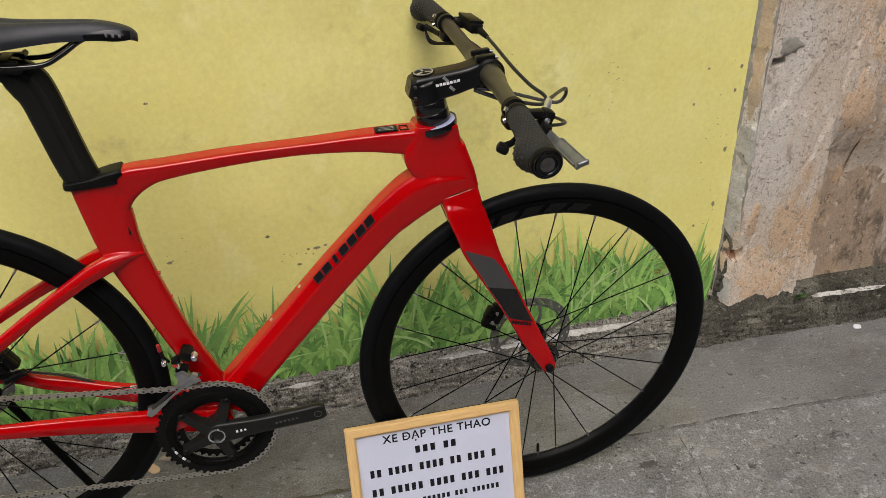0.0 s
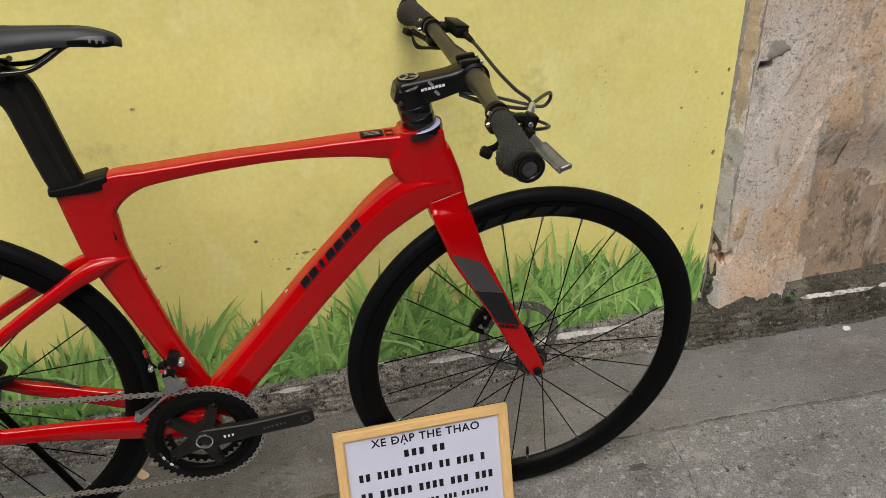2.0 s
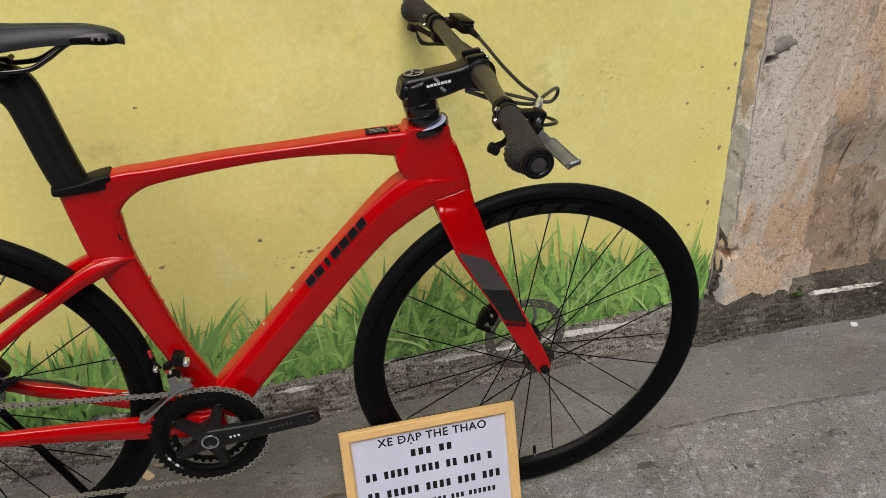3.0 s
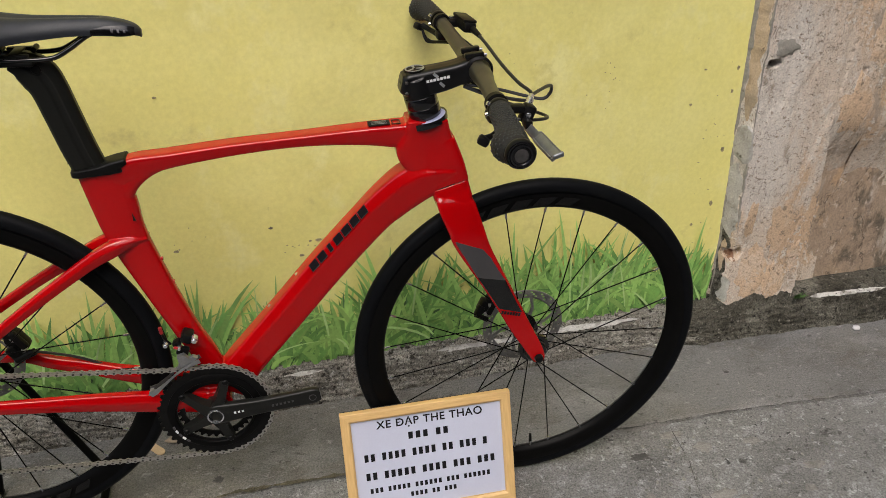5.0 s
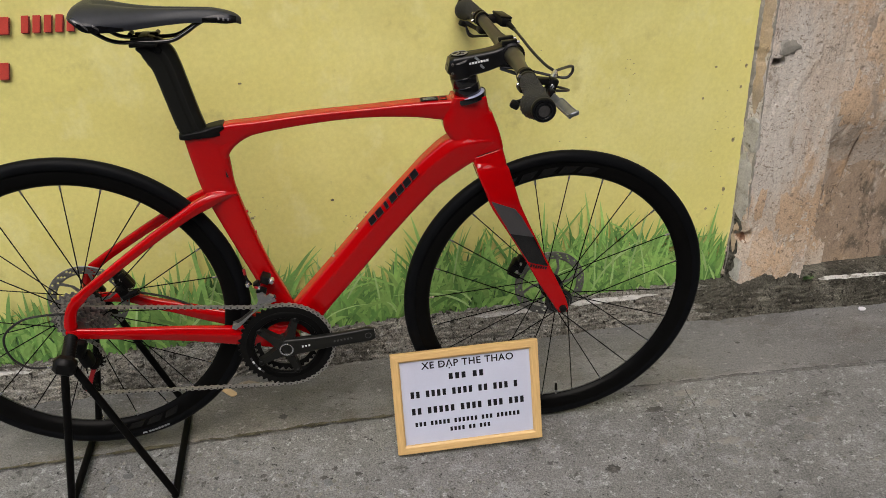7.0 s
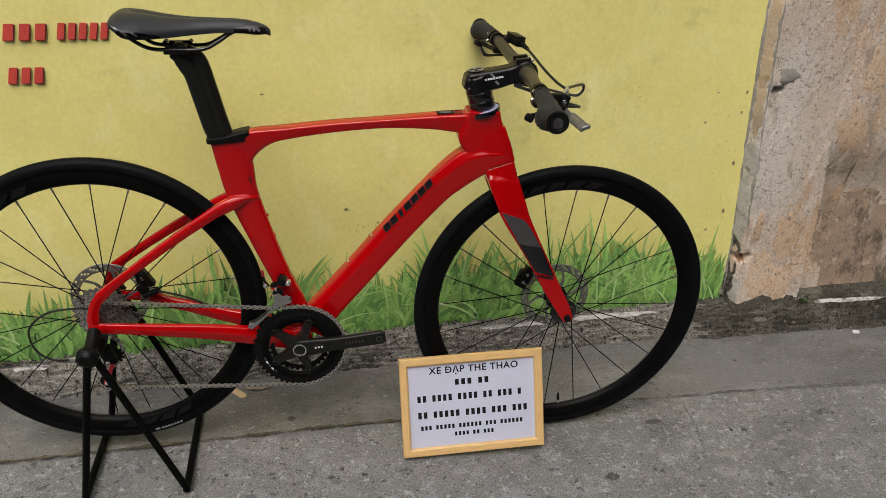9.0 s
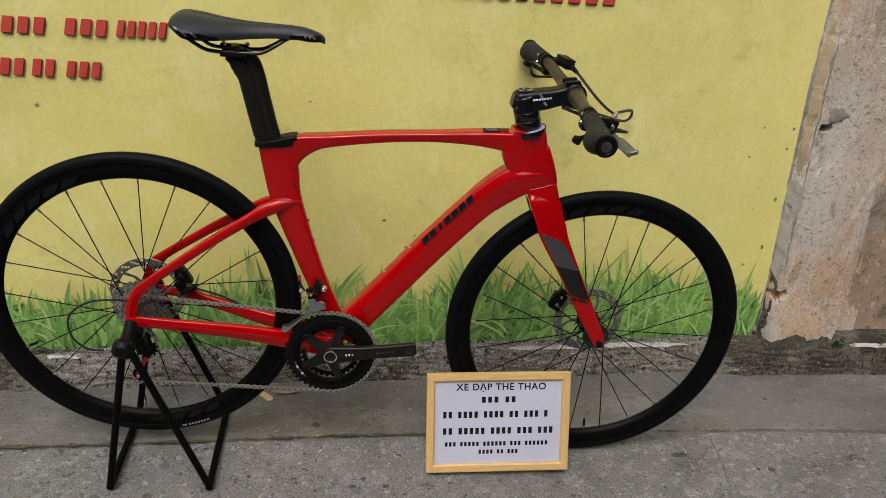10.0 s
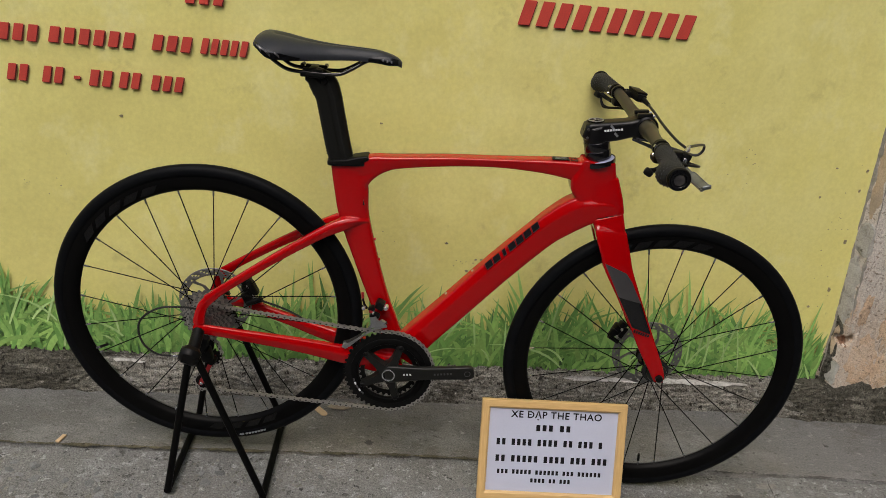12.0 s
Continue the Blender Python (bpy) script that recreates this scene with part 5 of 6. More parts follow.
# rear derailleur
bm = bmesh.new()
box(bm, (hx + 0.006, -0.082, 0.350), (0.022, 0.022, 0.036), 0.006, pose(0, 0, 0, 0, 14, 0))
box(bm, (hx + 0.012, -0.076, 0.322), (0.024, 0.024, 0.032), 0.006, pose(0, 0, 0, 0, -16, 0))
lathe(bm, [(0.008, -0.070), (0.010, -0.066), (0.010, -0.050)], 18, False, (hx + 0.018, 0, 0.298))
rd = part("rear_derailleur", bm, BLACK, bike, "black rear derailleur with red cage")
for y, m_ in ((-0.0535, REDTRIM), (-0.0395, BLACK)):
    bm = bmesh.new()
    plate(bm, [(hx + 0.016, 0.308), (hx + 0.024, 0.306), (hx + 0.025, 0.297), (hx + 0.008, 0.262), (hx - 0.002, 0.233), (hx - 0.008, 0.226), (hx - 0.014, 0.229), (hx - 0.012, 0.238), (hx + 0.000, 0.264), (hx + 0.012, 0.292)], y - 0.0008, y + 0.0008)
    part("cage_plate", bm, m_, rd, "slim derailleur cage plate")
for z, x in ((0.298, hx + 0.018), (0.232, hx - 0.008)):
    bm = bmesh.new()
    ring_plate(bm, 0.004, 0.0165, 11, -0.0485, -0.0445)
    part("jockey_wheel", bm, BLACK, rd, m=Matrix.Translation((x, 0, z)))
    bm = bmesh.new()
    lathe(bm, [(0.0028, -0.0565), (0.0040, -0.0550), (0.0040, -0.040)], 12, False, (x, 0, z))
    part("bolt", bm, CHROME, rd)
bm = bmesh.new()
tube(bm, [(hx + 0.000, -0.066, 0.420), (hx - 0.030, -0.082, 0.432), (hx - 0.080, -0.092, 0.430), (hx - 0.118, -0.095, 0.398), (hx - 0.116, -0.095, 0.352), (hx - 0.088, -0.094, 0.324), (hx - 0.050, -0.090, 0.320), (hx - 0.020, -0.086, 0.325)], 0.0023, 8)
part("gear_cable", bm, CABLE, rd, "black looped gear cable")
bm = bmesh.new()
tube(bm, [(hx - 0.058, -0.0905, 0.3200), (hx - 0.044, -0.0895, 0.3205)], 0.0036, 8, 0)
part("cable_end", bm, CHROME, rd)

# fork
BLADE = [(-0.1600, 0.0195, 0.672, 0.0260, 0.008), (-0.1555, 0.0250, 0.660, 0.0318, 0.0115), (-0.1500, 0.0295, 0.642, 0.0325, 0.0125), (-0.1390, 0.0370, 0.612, 0.0312, 0.0118), (-0.1262, 0.0425, 0.578, 0.0298, 0.0110), (-0.0862, 0.0490, 0.5045, 0.0242, 0.0095), (-0.0598, 0.0520, 0.4555, 0.0220, 0.0088),
         (-0.0345, 0.0545, 0.4065, 0.0205, 0.0080), (-0.0140, 0.0560, 0.3700, 0.0180, 0.0075), (-0.0020, 0.0565, 0.3450, 0.0145, 0.0070), (0.0020, 0.0565, 0.3310, 0.0090, 0.0060)]
bm = bmesh.new()
for s in (-1, 1):
    loft(bm, [(x, y * s, z, a, b) for x, y, z, a, b in BLADE], FACET, level=True)
loft(bm, [(-0.1645, 0, 0.6882, 0.0322, 0.0268), (-0.1620, 0, 0.680, 0.0318, 0.0284), (-0.1595, 0, 0.672, 0.0314, 0.0308), (-0.1560, 0, 0.662, 0.0305, 0.0345), (-0.1530, 0, 0.653, 0.0280, 0.0370)], FACET)
fork = blend(part("fork", bm, RED, bike, "glossy red fork with grey and black bands"), 0.0015, 3)


def blade_at(z):
    for a, b in zip(BLADE, BLADE[1:]):
        if a[2] >= z >= b[2]:
            t = (a[2] - z) / (a[2] - b[2])
            return [a[i] + (b[i] - a[i]) * t for i in range(5)]


for s in (-1, 1):
    for name, m_, z0, z1, k0, k1 in (("grey_band", GREY, 0.5850, 0.5205, 0.38, 0.21), ("black_band", GLOSS, 0.5203, 0.4530, 0.21, 0.31)):
        bm = bmesh.new()
        st = []
        for i in range(6):
            x, y, z, a, b = blade_at(z0 + (z1 - z0) * i / 5)
            st.append((x, y * s, z, a + 0.0009, b + 0.0009))
        loft(bm, st, FACET, level=True, n=2)
        # lower towards the front, as the paint lines run
        for v in bm.verts:
            k = k0 + (k1 - k0) * (v.co.z - z0) / (z1 - z0)
            v.co.z -= k * (v.co.x - blade_at(min(max(v.co.z, 0.34), 0.66))[0])
        part(name, bm, m_, fork, smooth=60)
for i in range(7):
    bm = bmesh.new()
    box(bm, (-0.074 + 0.0052 * i, -0.0622, 0.4515 - 0.0014 * i), (0.0036, 0.0012, 0.0060), 0.0, pose(0, 0, 0, 0, 14, 0))
    part("print_bar", bm, INK, fork, smooth=0)
bm = bmesh.new()
lathe(bm, [(0.0045, -0.072), (0.0075, -0.070), (0.0085, -0.060), (0.0085, 0.066), (0.006, 0.068)], 20, False, FRONT)
part("axle", bm, BLACK, fork)


bm = bmesh.new()
loft(bm, [(-0.1650, 0, 0.6900, 0.0316, 0.0262), (-0.1634, 0, 0.6850, 0.0316, 0.0262)], FACET, n=1)
part("crown_seal", bm, BLACK, fork, "thin black seal at the fork crown")

# brake calipers
def caliper(x, y, z, turn, label, big=1.0):
    bm = bmesh.new()
    box(bm, (0, 0, 0), (0.026, 0.026, 0.036), 0.007)
    box(bm, (0.004, -0.004, 0.022), (0.020, 0.022, 0.016), 0.004)
    box(bm, (-0.010, -0.012, -0.010), (0.018, 0.014, 0.026), 0.004)
    box(bm, (0.012, -0.016, 0.006), (0.012, 0.010, 0.034), 0.003)
    tube(bm, [(-0.016, -0.016, -0.020), (0.016, -0.016, -0.024)], 0.006, 10, 0)
    c = part("brake_caliper", bm, BLACK, bike, label, 40, pose(x, y, z, 0, turn, 0) @ Matrix.Scale(big, 4))
    for dz in (-0.012, 0.012):
        bm = bmesh.new()
        lathe(bm, [(0.003, -0.019), (0.0042, -0.017), (0.0042, 0.0)], 12, False, (0.006, 0, dz))
        part("bolt", bm, STEEL, c)


caliper(-0.078, 0.050, 0.393, 24, "black disc brake caliper behind the fork", 0.85)
caliper(-0.905, 0.052, 0.418, -30, "black disc brake caliper on the chain stay", 1.1)

bm = bmesh.new()
tube(bm, [(-0.8939, 0.055, 0.3928), (-0.8273, 0.055, 0.3721), (-0.7715, 0.053, 0.3435), (-0.7515, 0.050, 0.3235)], 0.0025, 8)
part("brake_hose", bm, CABLE, bike, "black hose along the chain stay")

# headset, spacers and stem
def on_axis(z):
    return Vector((-0.2005 - 0.275 * (z - 0.803), 0, z))


bm = bmesh.new()
tube(bm, [on_axis(0.7920), on_axis(0.7998), on_axis(0.8013), on_axis(0.8015)], [0.0334, 0.0342, 0.0337, 0.0284], 36, 0)
part("headset_cap", bm, GLOSS, bike, "gloss black headset cover")
bm = bmesh.new()
ahead = Vector((0.0034, -0.0042, 0.0))
tube(bm, [on_axis(0.8007) + ahead, on_axis(0.8019) + ahead, on_axis(0.8029) + ahead], [0.0284, 0.0282, 0.0272], 36, 0)
part("headset_shim", bm, LILAC, bike, "pale lilac plastic shim")
for z0, z1 in ((0.8027, 0.8200), (0.8205, 0.8375)):
    bm = bmesh.new()
    tube(bm, [on_axis(z0), on_axis(z0 + 0.0008), on_axis(z1 - 0.0008), on_axis(z1)], [0.0253, 0.0259, 0.0259, 0.0253], 32, 0)
    part("spacer", bm, GLOSS, bike)
bm = bmesh.new()
loft(bm, [(-0.2405, 0, 0.8590, 0.0130, 0.0170), (-0.2310, 0, 0.8575, 0.0180, 0.0222), (-0.2050, 0, 0.8585, 0.0205, 0.0220), (-0.1750, 0, 0.8635, 0.0198, 0.0205), (-0.1480, 0, 0.8705, 0.0180, 0.0205), (-0.1280, 0, 0.8760, 0.0212, 0.0235)], BOXY)
tube(bm, [on_axis(0.8378), on_axis(0.866)], 0.0256, 28, 0)
stem = blend(part("stem", bm, STEMBLACK, bike, "gloss black stem with silver print"), 0.0014, 2)
# the flush cap, tilted with the stem's top
CAPM = Matrix.Translation((-0.2175, 0, 0.8772)) @ pose(0, 0, 0, 0, -6.5, 0)
bm = bmesh.new()
tube(bm, [(0, 0, -0.004), (0, 0, 0.0010), (0, 0, 0.0016)], [0.0170, 0.0170, 0.0160], 28, 0)
cap = part("top_cap", bm, BLACK, stem, "", 40, CAPM)
bm = bmesh.new()
lathe(bm, [(0.0132, 0.0), (0.0152, 0.0), (0.0152, 0.0010), (0.0132, 0.0010)], 32)
part("cap_emblem", bm, ALLOY, cap, m=Matrix.Translation((0, 0, 0.0014)) @ pose(0, 0, 0, 90, 0, 0))
for i in range(3):
    bm = bmesh.new()
    a = 2 * math.pi * i / 3 + 0.4
    plate(bm, [(r_ * math.cos(t_), r_ * math.sin(t_)) for r_, t_ in ((0.003, a - 0.5), (0.0135, a - 0.16), (0.0135, a + 0.16), (0.003, a + 0.5))], 0.0, 0.0009)
    part("emblem_spoke", bm, ALLOY, cap, smooth=0, m=Matrix.Translation((0, 0, 0.0014)) @ pose(0, 0, 0, 90, 0, 0))
for i in range(7):
    bm = bmesh.new()
    box(bm, (-0.2010 + 0.0053 * i, -0.0217, 0.8640 + 0.0009 * i), (0.0041, 0.0012, 0.0038), 0.0, pose(0, 0, 0, 0, -9, 0))
    part("print_bar", bm, WHITE, stem, smooth=0)
for x, z in ((-0.1885, 0.8725), (-0.1785, 0.8580)):
    bm = bmesh.new()
    box(bm, (x, -0.0216, z), (0.0095, 0.0012, 0.0042), 0.0, pose(0, 0, 0, 0, 42, 0))
    part("print_bar", bm, ALLOY, stem, smooth=0)
for k in range(2):
    bm = bmesh.new()
    box(bm, (-0.2155, -0.0222, 0.8480 + 0.0030 * k), (0.0105, 0.0010, 0.0013), 0.0, pose(0, 0, 0, 0, -6, 0))
    part("print_bar", bm, WHITE, stem, smooth=0)
for z in (0.8465, 0.8630):
    bm = bmesh.new()
    lathe(bm, [(0.0016, -0.0240), (0.0026, -0.0234), (0.0026, -0.016)], 12, False, (-0.2335, 0, z))
    part("bolt", bm, PIN, stem)
bm = bmesh.new()
lathe(bm, [(0.0185, -0.023), (0.0225, -0.021), (0.0225, 0.021), (0.0185, 0.023)], 28, True, (-0.121, 0, 0.8765))
part("bar_clamp", bm, STEMBLACK, stem, "gloss black face plate")
for y in (-0.015, 0.015):
    # the lugs that the face plate's bolts pull together
    bm = bmesh.new()
    box(bm, (-0.128, y, 0.8995), (0.030, 0.011, 0.009), 0.0025, pose(0, 0, 0, 0, -6, 0))
    part("clamp_lug", bm, STEMBLACK, stem)
    for z in (0.8995, 0.8545):
        bm = bmesh.new()
        tube(bm, [(-0.118, y, z), (-0.1085, y, z)], 0.0030, 10, 0)
        part("bolt", bm, CHROME, stem)
bm = bmesh.new()
box(bm, (-0.130, 0.024, 0.9000), (0.010, 0.006, 0.002), 0.0)
part("red_mark", bm, REDTRIM, stem)

# handlebar with its grips and controls, a little out of level
bm = bmesh.new()
tube(bm, [(-0.1490, -0.346, 0.8772), (-0.1380, -0.20, 0.8820), (-0.1265, -0.09, 0.8785), (-0.1220, -0.045, 0.8765), (-0.1220, 0.045, 0.8775), (-0.1270, 0.09, 0.8835), (-0.1400, 0.20, 0.8995), (-0.1485, 0.346, 0.8970)],
     [0.0112, 0.0112, 0.0125, 0.0158, 0.0158, 0.0125, 0.0112, 0.0112], 20)
bar = part("handlebar", bm, BAR, bike, "flat handlebar in dark olive-black finish", 60)


def on_bar(y, s):
    """The bar's middle line under the grips and controls; y counts from 2 cm inboard."""
    t = (y - 0.18) / 0.15
    if s < 0:
        return Vector((-0.1380 - 0.0110 * t, -(y + 0.02), 0.8820 - 0.0048 * t))
    return Vector((-0.1400 - 0.0085 * t, y + 0.02, 0.8995 - 0.0025 * t))


def swell(y, a):
    return 0.014 * math.exp(-((y - 0.290) / 0.026) ** 2) * max(0, math.cos(a - radians(205))) ** 1.5


for s in (-1, 1):
    bm = bmesh.new()
    rings = []
    for y, r in [(v[0], v[1]) for v in spline([(0.190, 0.0148, 0), (0.200, 0.0152, 0), (0.230, 0.0154, 0), (0.260, 0.0160, 0), (0.285, 0.0168, 0), (0.305, 0.0170, 0), (0.316, 0.0164, 0), (0.319, 0.0158, 0)], 3)]:
        c = on_bar(y, s)
        rings.append([(c.x + (r + swell(y, a)) * math.cos(a), c.y, c.z + (r + swell(y, a)) * math.sin(a)) for a in (2 * math.pi * k / 32 for k in range(32))])
    skin(bm, rings)
    grip = part("grip", bm, GRIP, bike, "black textured rubber grip", 60)
    # rows of small raised studs
    bm = bmesh.new()
    for i in range(17):
        for j in range(24):
            y = 0.202 + 0.0066 * i
            a = radians(15 * j + (7.5 if i % 2 else 0))
            r = 0.0151 + 0.0016 * min(1, (y - 0.2) / 0.09) + swell(y, a)
            c = on_bar(y, s) + Vector((r * math.cos(a), 0, r * math.sin(a)))
            box(bm, c, (0.0011, 0.0030, 0.0021), 0.0, pose(0, 0, 0, 0, -math.degrees(a), 0))
    tagged(part("grip_stud", bm, STUD, grip, smooth=0), kind="stuff")
    for y0, y1, r0 in ((0.180, 0.191, 0.0158), (0.319, 0.330, 0.0190)):
        bm = bmesh.new()
        a, b = on_bar(y0, s), on_bar(y1, s)
        tube(bm, [a, a.lerp(b, 0.3), a.lerp(b, 0.8), b], [r0 * 0.93, r0, r0, r0 * 0.93], 28, 0)
        part("lock_ring", bm, BLACK, grip)
    bm = bmesh.new()
    a = on_bar(0.330, s)
    lathe(bm, [(0.0145, -0.001 * s), (0.0140, 0.0022 * s), (0.0118, 0.0022 * s), (0.0108, 0.0006 * s)], 28, False, a)
    part("end_cap", bm, GLOSS, grip, "dark end plug")
    bm = bmesh.new()
    lathe(bm, [(0.0150, -0.001), (0.0168, -0.001), (0.0168, 0.0012), (0.0150, 0.0012)], 32, True, a)
    part("end_ring", bm, GLOSS, grip)
    bm = bmesh.new()
    lathe(bm, [(0.0088, 0.0008 * s), (0.0088, 0.0012 * s), (0.0060, 0.0022 * s)], 24, False, a)
    part("end_lens", bm, LENS, grip)
    for ang in (150, 200, -30):
        bm = bmesh.new()
        c = on_bar(0.185, s)
        w = Vector((math.cos(radians(ang)), 0, math.sin(radians(ang))))
        tube(bm, [c + w * 0.0150, c + w * 0.0195], 0.0030, 10, 0)
        part("bolt", bm, CHROME, grip)
    # brake lever
    c = on_bar(0.165, s)
    bm = bmesh.new()
    lathe(bm, [(0.0112, -0.006), (0.0155, -0.005), (0.0155, 0.005), (0.0112, 0.006)], 24, True, c)
    if s > 0:
        box(bm, c + Vector((0.018, -0.004, 0.0)), (0.026, 0.018, 0.014), 0.004)
        box(bm, (-0.1040, 0.163, 0.9020), (0.022, 0.066, 0.017), 0.004, pose(0, 0, 0, 0, 8, 6))
        box(bm, (-0.1030, 0.163, 0.9120), (0.024, 0.058, 0.005), 0.0015, pose(0, 0, 0, 0, 8, 6))
        tube(bm, [(-0.0960, 0.132, 0.900), (-0.0900, 0.108, 0.895)], [0.0060, 0.0040], 12, 0)
    else:
        box(bm, c + Vector((0.022, -0.004, -0.007)), (0.034, 0.016, 0.012), 0.004)
        box(bm, (-0.0930, -0.187, 0.8670), (0.017, 0.020, 0.026), 0.004, pose(0, 0, 0, 0, 20, 0))
        box(bm, (-0.0970, -0.203, 0.8590), (0.011, 0.020, 0.012), 0.003)
    lev = part("brake_lever", bm, BLACK, bike, "black brake lever body with a polished blade" if s < 0 else "black brake lever body with a reservoir", 40)
    bm = bmesh.new()
    if s < 0:
        path = [(-0.0985, -0.196, 0.8560), (-0.0970, -0.222, 0.8555), (-0.0960, -0.243, 0.8555), (-0.0955, -0.249, 0.8558), (-0.0940, -0.285, 0.8560), (-0.0925, -0.316, 0.8565)]
        hw = [0.0030, 0.0032, 0.0034, 0.0056, 0.0056, 0.0056]
    else:
        path = [(-0.124, 0.150, 0.874), (-0.140, 0.185, 0.866), (-0.151, 0.210, 0.860), (-0.158, 0.224, 0.860), (-0.162, 0.232, 0.867), (-0.164, 0.237, 0.877)]
        hw = [0.0040, 0.0036, 0.0040, 0.0062, 0.0080, 0.0050]
    rings = []
    line = spline([(*p, h) for p, h in zip(path, hw)], 4)
    for i, p in enumerate(line):
        q, h = Vector(p[:3]), p[3]
        if s < 0:
            rings.append([q + Vector((u * h, 0, v * 0.0022 + u * 0.0045)) for u, v in ((-1, -0.6), (-1, 0.6), (-0.7, 1), (0.7, 1), (1, 0.6), (1, -0.6), (0.7, -1), (-0.7, -1))])
        else:
            rings.append([q + Vector((v * 0.002, u * h * 0.6, u * h * 0.6)) for u, v in ((-1, -0.6), (-1, 0.6), (-0.7, 1), (0.7, 1), (1, 0.6), (1, -0.6), (0.7, -1), (-0.7, -1))])
    skin(bm, rings)
    if s < 0:
        box(bm, Vector(path[-1]) + Vector((0.001, -0.002, 0.003)), (0.0150, 0.0045, 0.0085), 0.0018, pose(0, 0, 0, 30, -18, 0))
        for e_ in (-1, 1):
            tube(bm, [Vector(p_) + Vector((e_ * h_, 0, e_ * 0.0042 + 0.0015)) for p_, h_ in zip(path[2:], hw[2:])], 0.0013, 6)
    blade = part("lever_blade", bm, LEVER if s < 0 else BLACK, lev, "polished alloy lever blade" if s < 0 else "black curved paddle", 50)
    bm = bmesh.new()
    if s < 0:
        tube(bm, [(-0.0890, -0.176, 0.874), (-0.0840, -0.168, 0.879), (-0.0800, -0.160, 0.883)], [0.0052, 0.0052, 0.0036], 14, 0)
        part("barrel_adjuster", bm, CHROME, lev, "bright cable adjuster")
        bm = bmesh.new()
        lathe(bm, [(0.0022, -0.2000), (0.0038, -0.1990), (0.0038, -0.1940)], 14, False, (-0.0945, 0, 0.8680))
        part("pivot", bm, CHROME, lev)
    else:
        tube(bm, [c + Vector((0.018, 0.006, -0.010)), c + Vector((0.018, 0.006, 0.009))], 0.0040, 14, 0)
        part("pivot", bm, CHROME, lev)
    # shift lever
    c = on_bar(0.175, s)
    bm = bmesh.new()
    box(bm, c + Vector((0.004, -0.016 * s, -0.019)), (0.030, 0.032, 0.016), 0.006)
    sh = part("shifter", bm, BLACK, bike, "black trigger shifter under the bar", 40)
    bm = bmesh.new()
    tube(bm, [c + Vector((-0.006, 0.004 * s, -0.022)), c + Vector((-0.012, 0.026 * s, -0.026 + 0.004 * s)), c + Vector((-0.024, 0.042 * s, -0.025 + 0.008 * s))] if s > 0 else [c + Vector((-0.004, -0.036, -0.018)), c + Vector((-0.016, -0.042, -0.024)), c + Vector((-0.026, -0.046, -0.026))], [0.005, 0.0045, 0.0050], 10)
    box(bm, c + Vector((-0.030, 0.048 * s, -0.024 + 0.004 * s)), (0.016, 0.016, 0.012), 0.004, pose(0, 0, 0, 0, 25, 20 * s))
    part("trigger", bm, BLACK, sh)

# cables gather in front of the bar and run in under the stem
for name, pts, r in (("brake_hose", [(-0.0900, 0.108, 0.895), (-0.084, 0.075, 0.887), (-0.075, 0.015, 0.873), (-0.064, -0.040, 0.862), (-0.052, -0.072, 0.855), (-0.062, -0.084, 0.848), (-0.100, -0.052, 0.846), (-0.142, -0.012, 0.850)], 0.0028),
                     ("brake_hose", [(-0.142, -0.010, 0.853), (-0.100, -0.034, 0.852), (-0.060, -0.062, 0.848), (-0.036, -0.078, 0.847), (-0.025, -0.080, 0.856), (-0.0245, -0.082, 0.867), (-0.034, -0.094, 0.872), (-0.054, -0.122, 0.877), (-0.080, -0.160, 0.883)], 0.0026),
                     ("gear_cable", [(-0.142, -0.014, 0.850), (-0.100, -0.062, 0.844), (-0.070, -0.098, 0.841), (-0.052, -0.128, 0.842), (-0.056, -0.165, 0.850), (-0.085, -0.190, 0.858), (-0.120, -0.190, 0.862)], 0.0024),
                     ("gear_cable", [(-0.142, 0.012, 0.852), (-0.105, 0.008, 0.850), (-0.090, 0.022, 0.853), (-0.090, 0.050, 0.864), (-0.100, 0.100, 0.876), (-0.118, 0.160, 0.884)], 0.0024)):
    bm = bmesh.new()
    tube(bm, pts, r, 8, 8)
    part(name, bm, CABLE, bike, "black cable curving in under the stem")

# ---- the rear stand ----
stand = thing("bike_stand", "black tubular rear wheel stand under the axle", "bike stand")
for s, hook in ((-1, (-0.986, -0.130, 0.356)), (1, (-0.986, 0.138, 0.356))):
    y0, y1 = (-0.128, -0.134) if s < 0 else (0.140, 0.145)
    bm = bmesh.new()
    tube(bm, [(hook[0] - 0.004, hook[1], hook[2] - 0.010), (-1.044, y0, 0.012)], 0.0075, 14, 0)
    part("leg", bm, STAND, stand)
    bm = bmesh.new()
    tube(bm, [(hook[0] + 0.012, hook[1], hook[2] - 0.008), (-0.838, y1, 0.012)], 0.0075, 14, 0)
    part("leg", bm, STAND, stand)
    bm = bmesh.new()
    for q in range(8):
        # ribbed sleeve over the axle end
        tube(bm, [(-0.983, s * (0.078 + 0.0062 * q), 0.380 - 0.0028 * q), (-0.983, s * (0.0832 + 0.0062 * q), 0.3776 - 0.0028 * q)], [0.0128, 0.0120], 14, 0)
    tube(bm, [(-0.983, s * 0.076, 0.381), (-0.985, s * 0.130, 0.359)], 0.0114, 14, 0)
    hk = part("axle_hook", bm, BLACK, stand, "black plastic axle holder", 40)
    bm = bmesh.new()
    box(bm, (hook[0] - 0.001, hook[1] + 0.002 * s, hook[2] - 0.001), (0.041, 0.030, 0.038), 0.009, pose(0, 0, 0, 0, 18, 0), 1)
    part("end_block", bm, BLACK, hk)
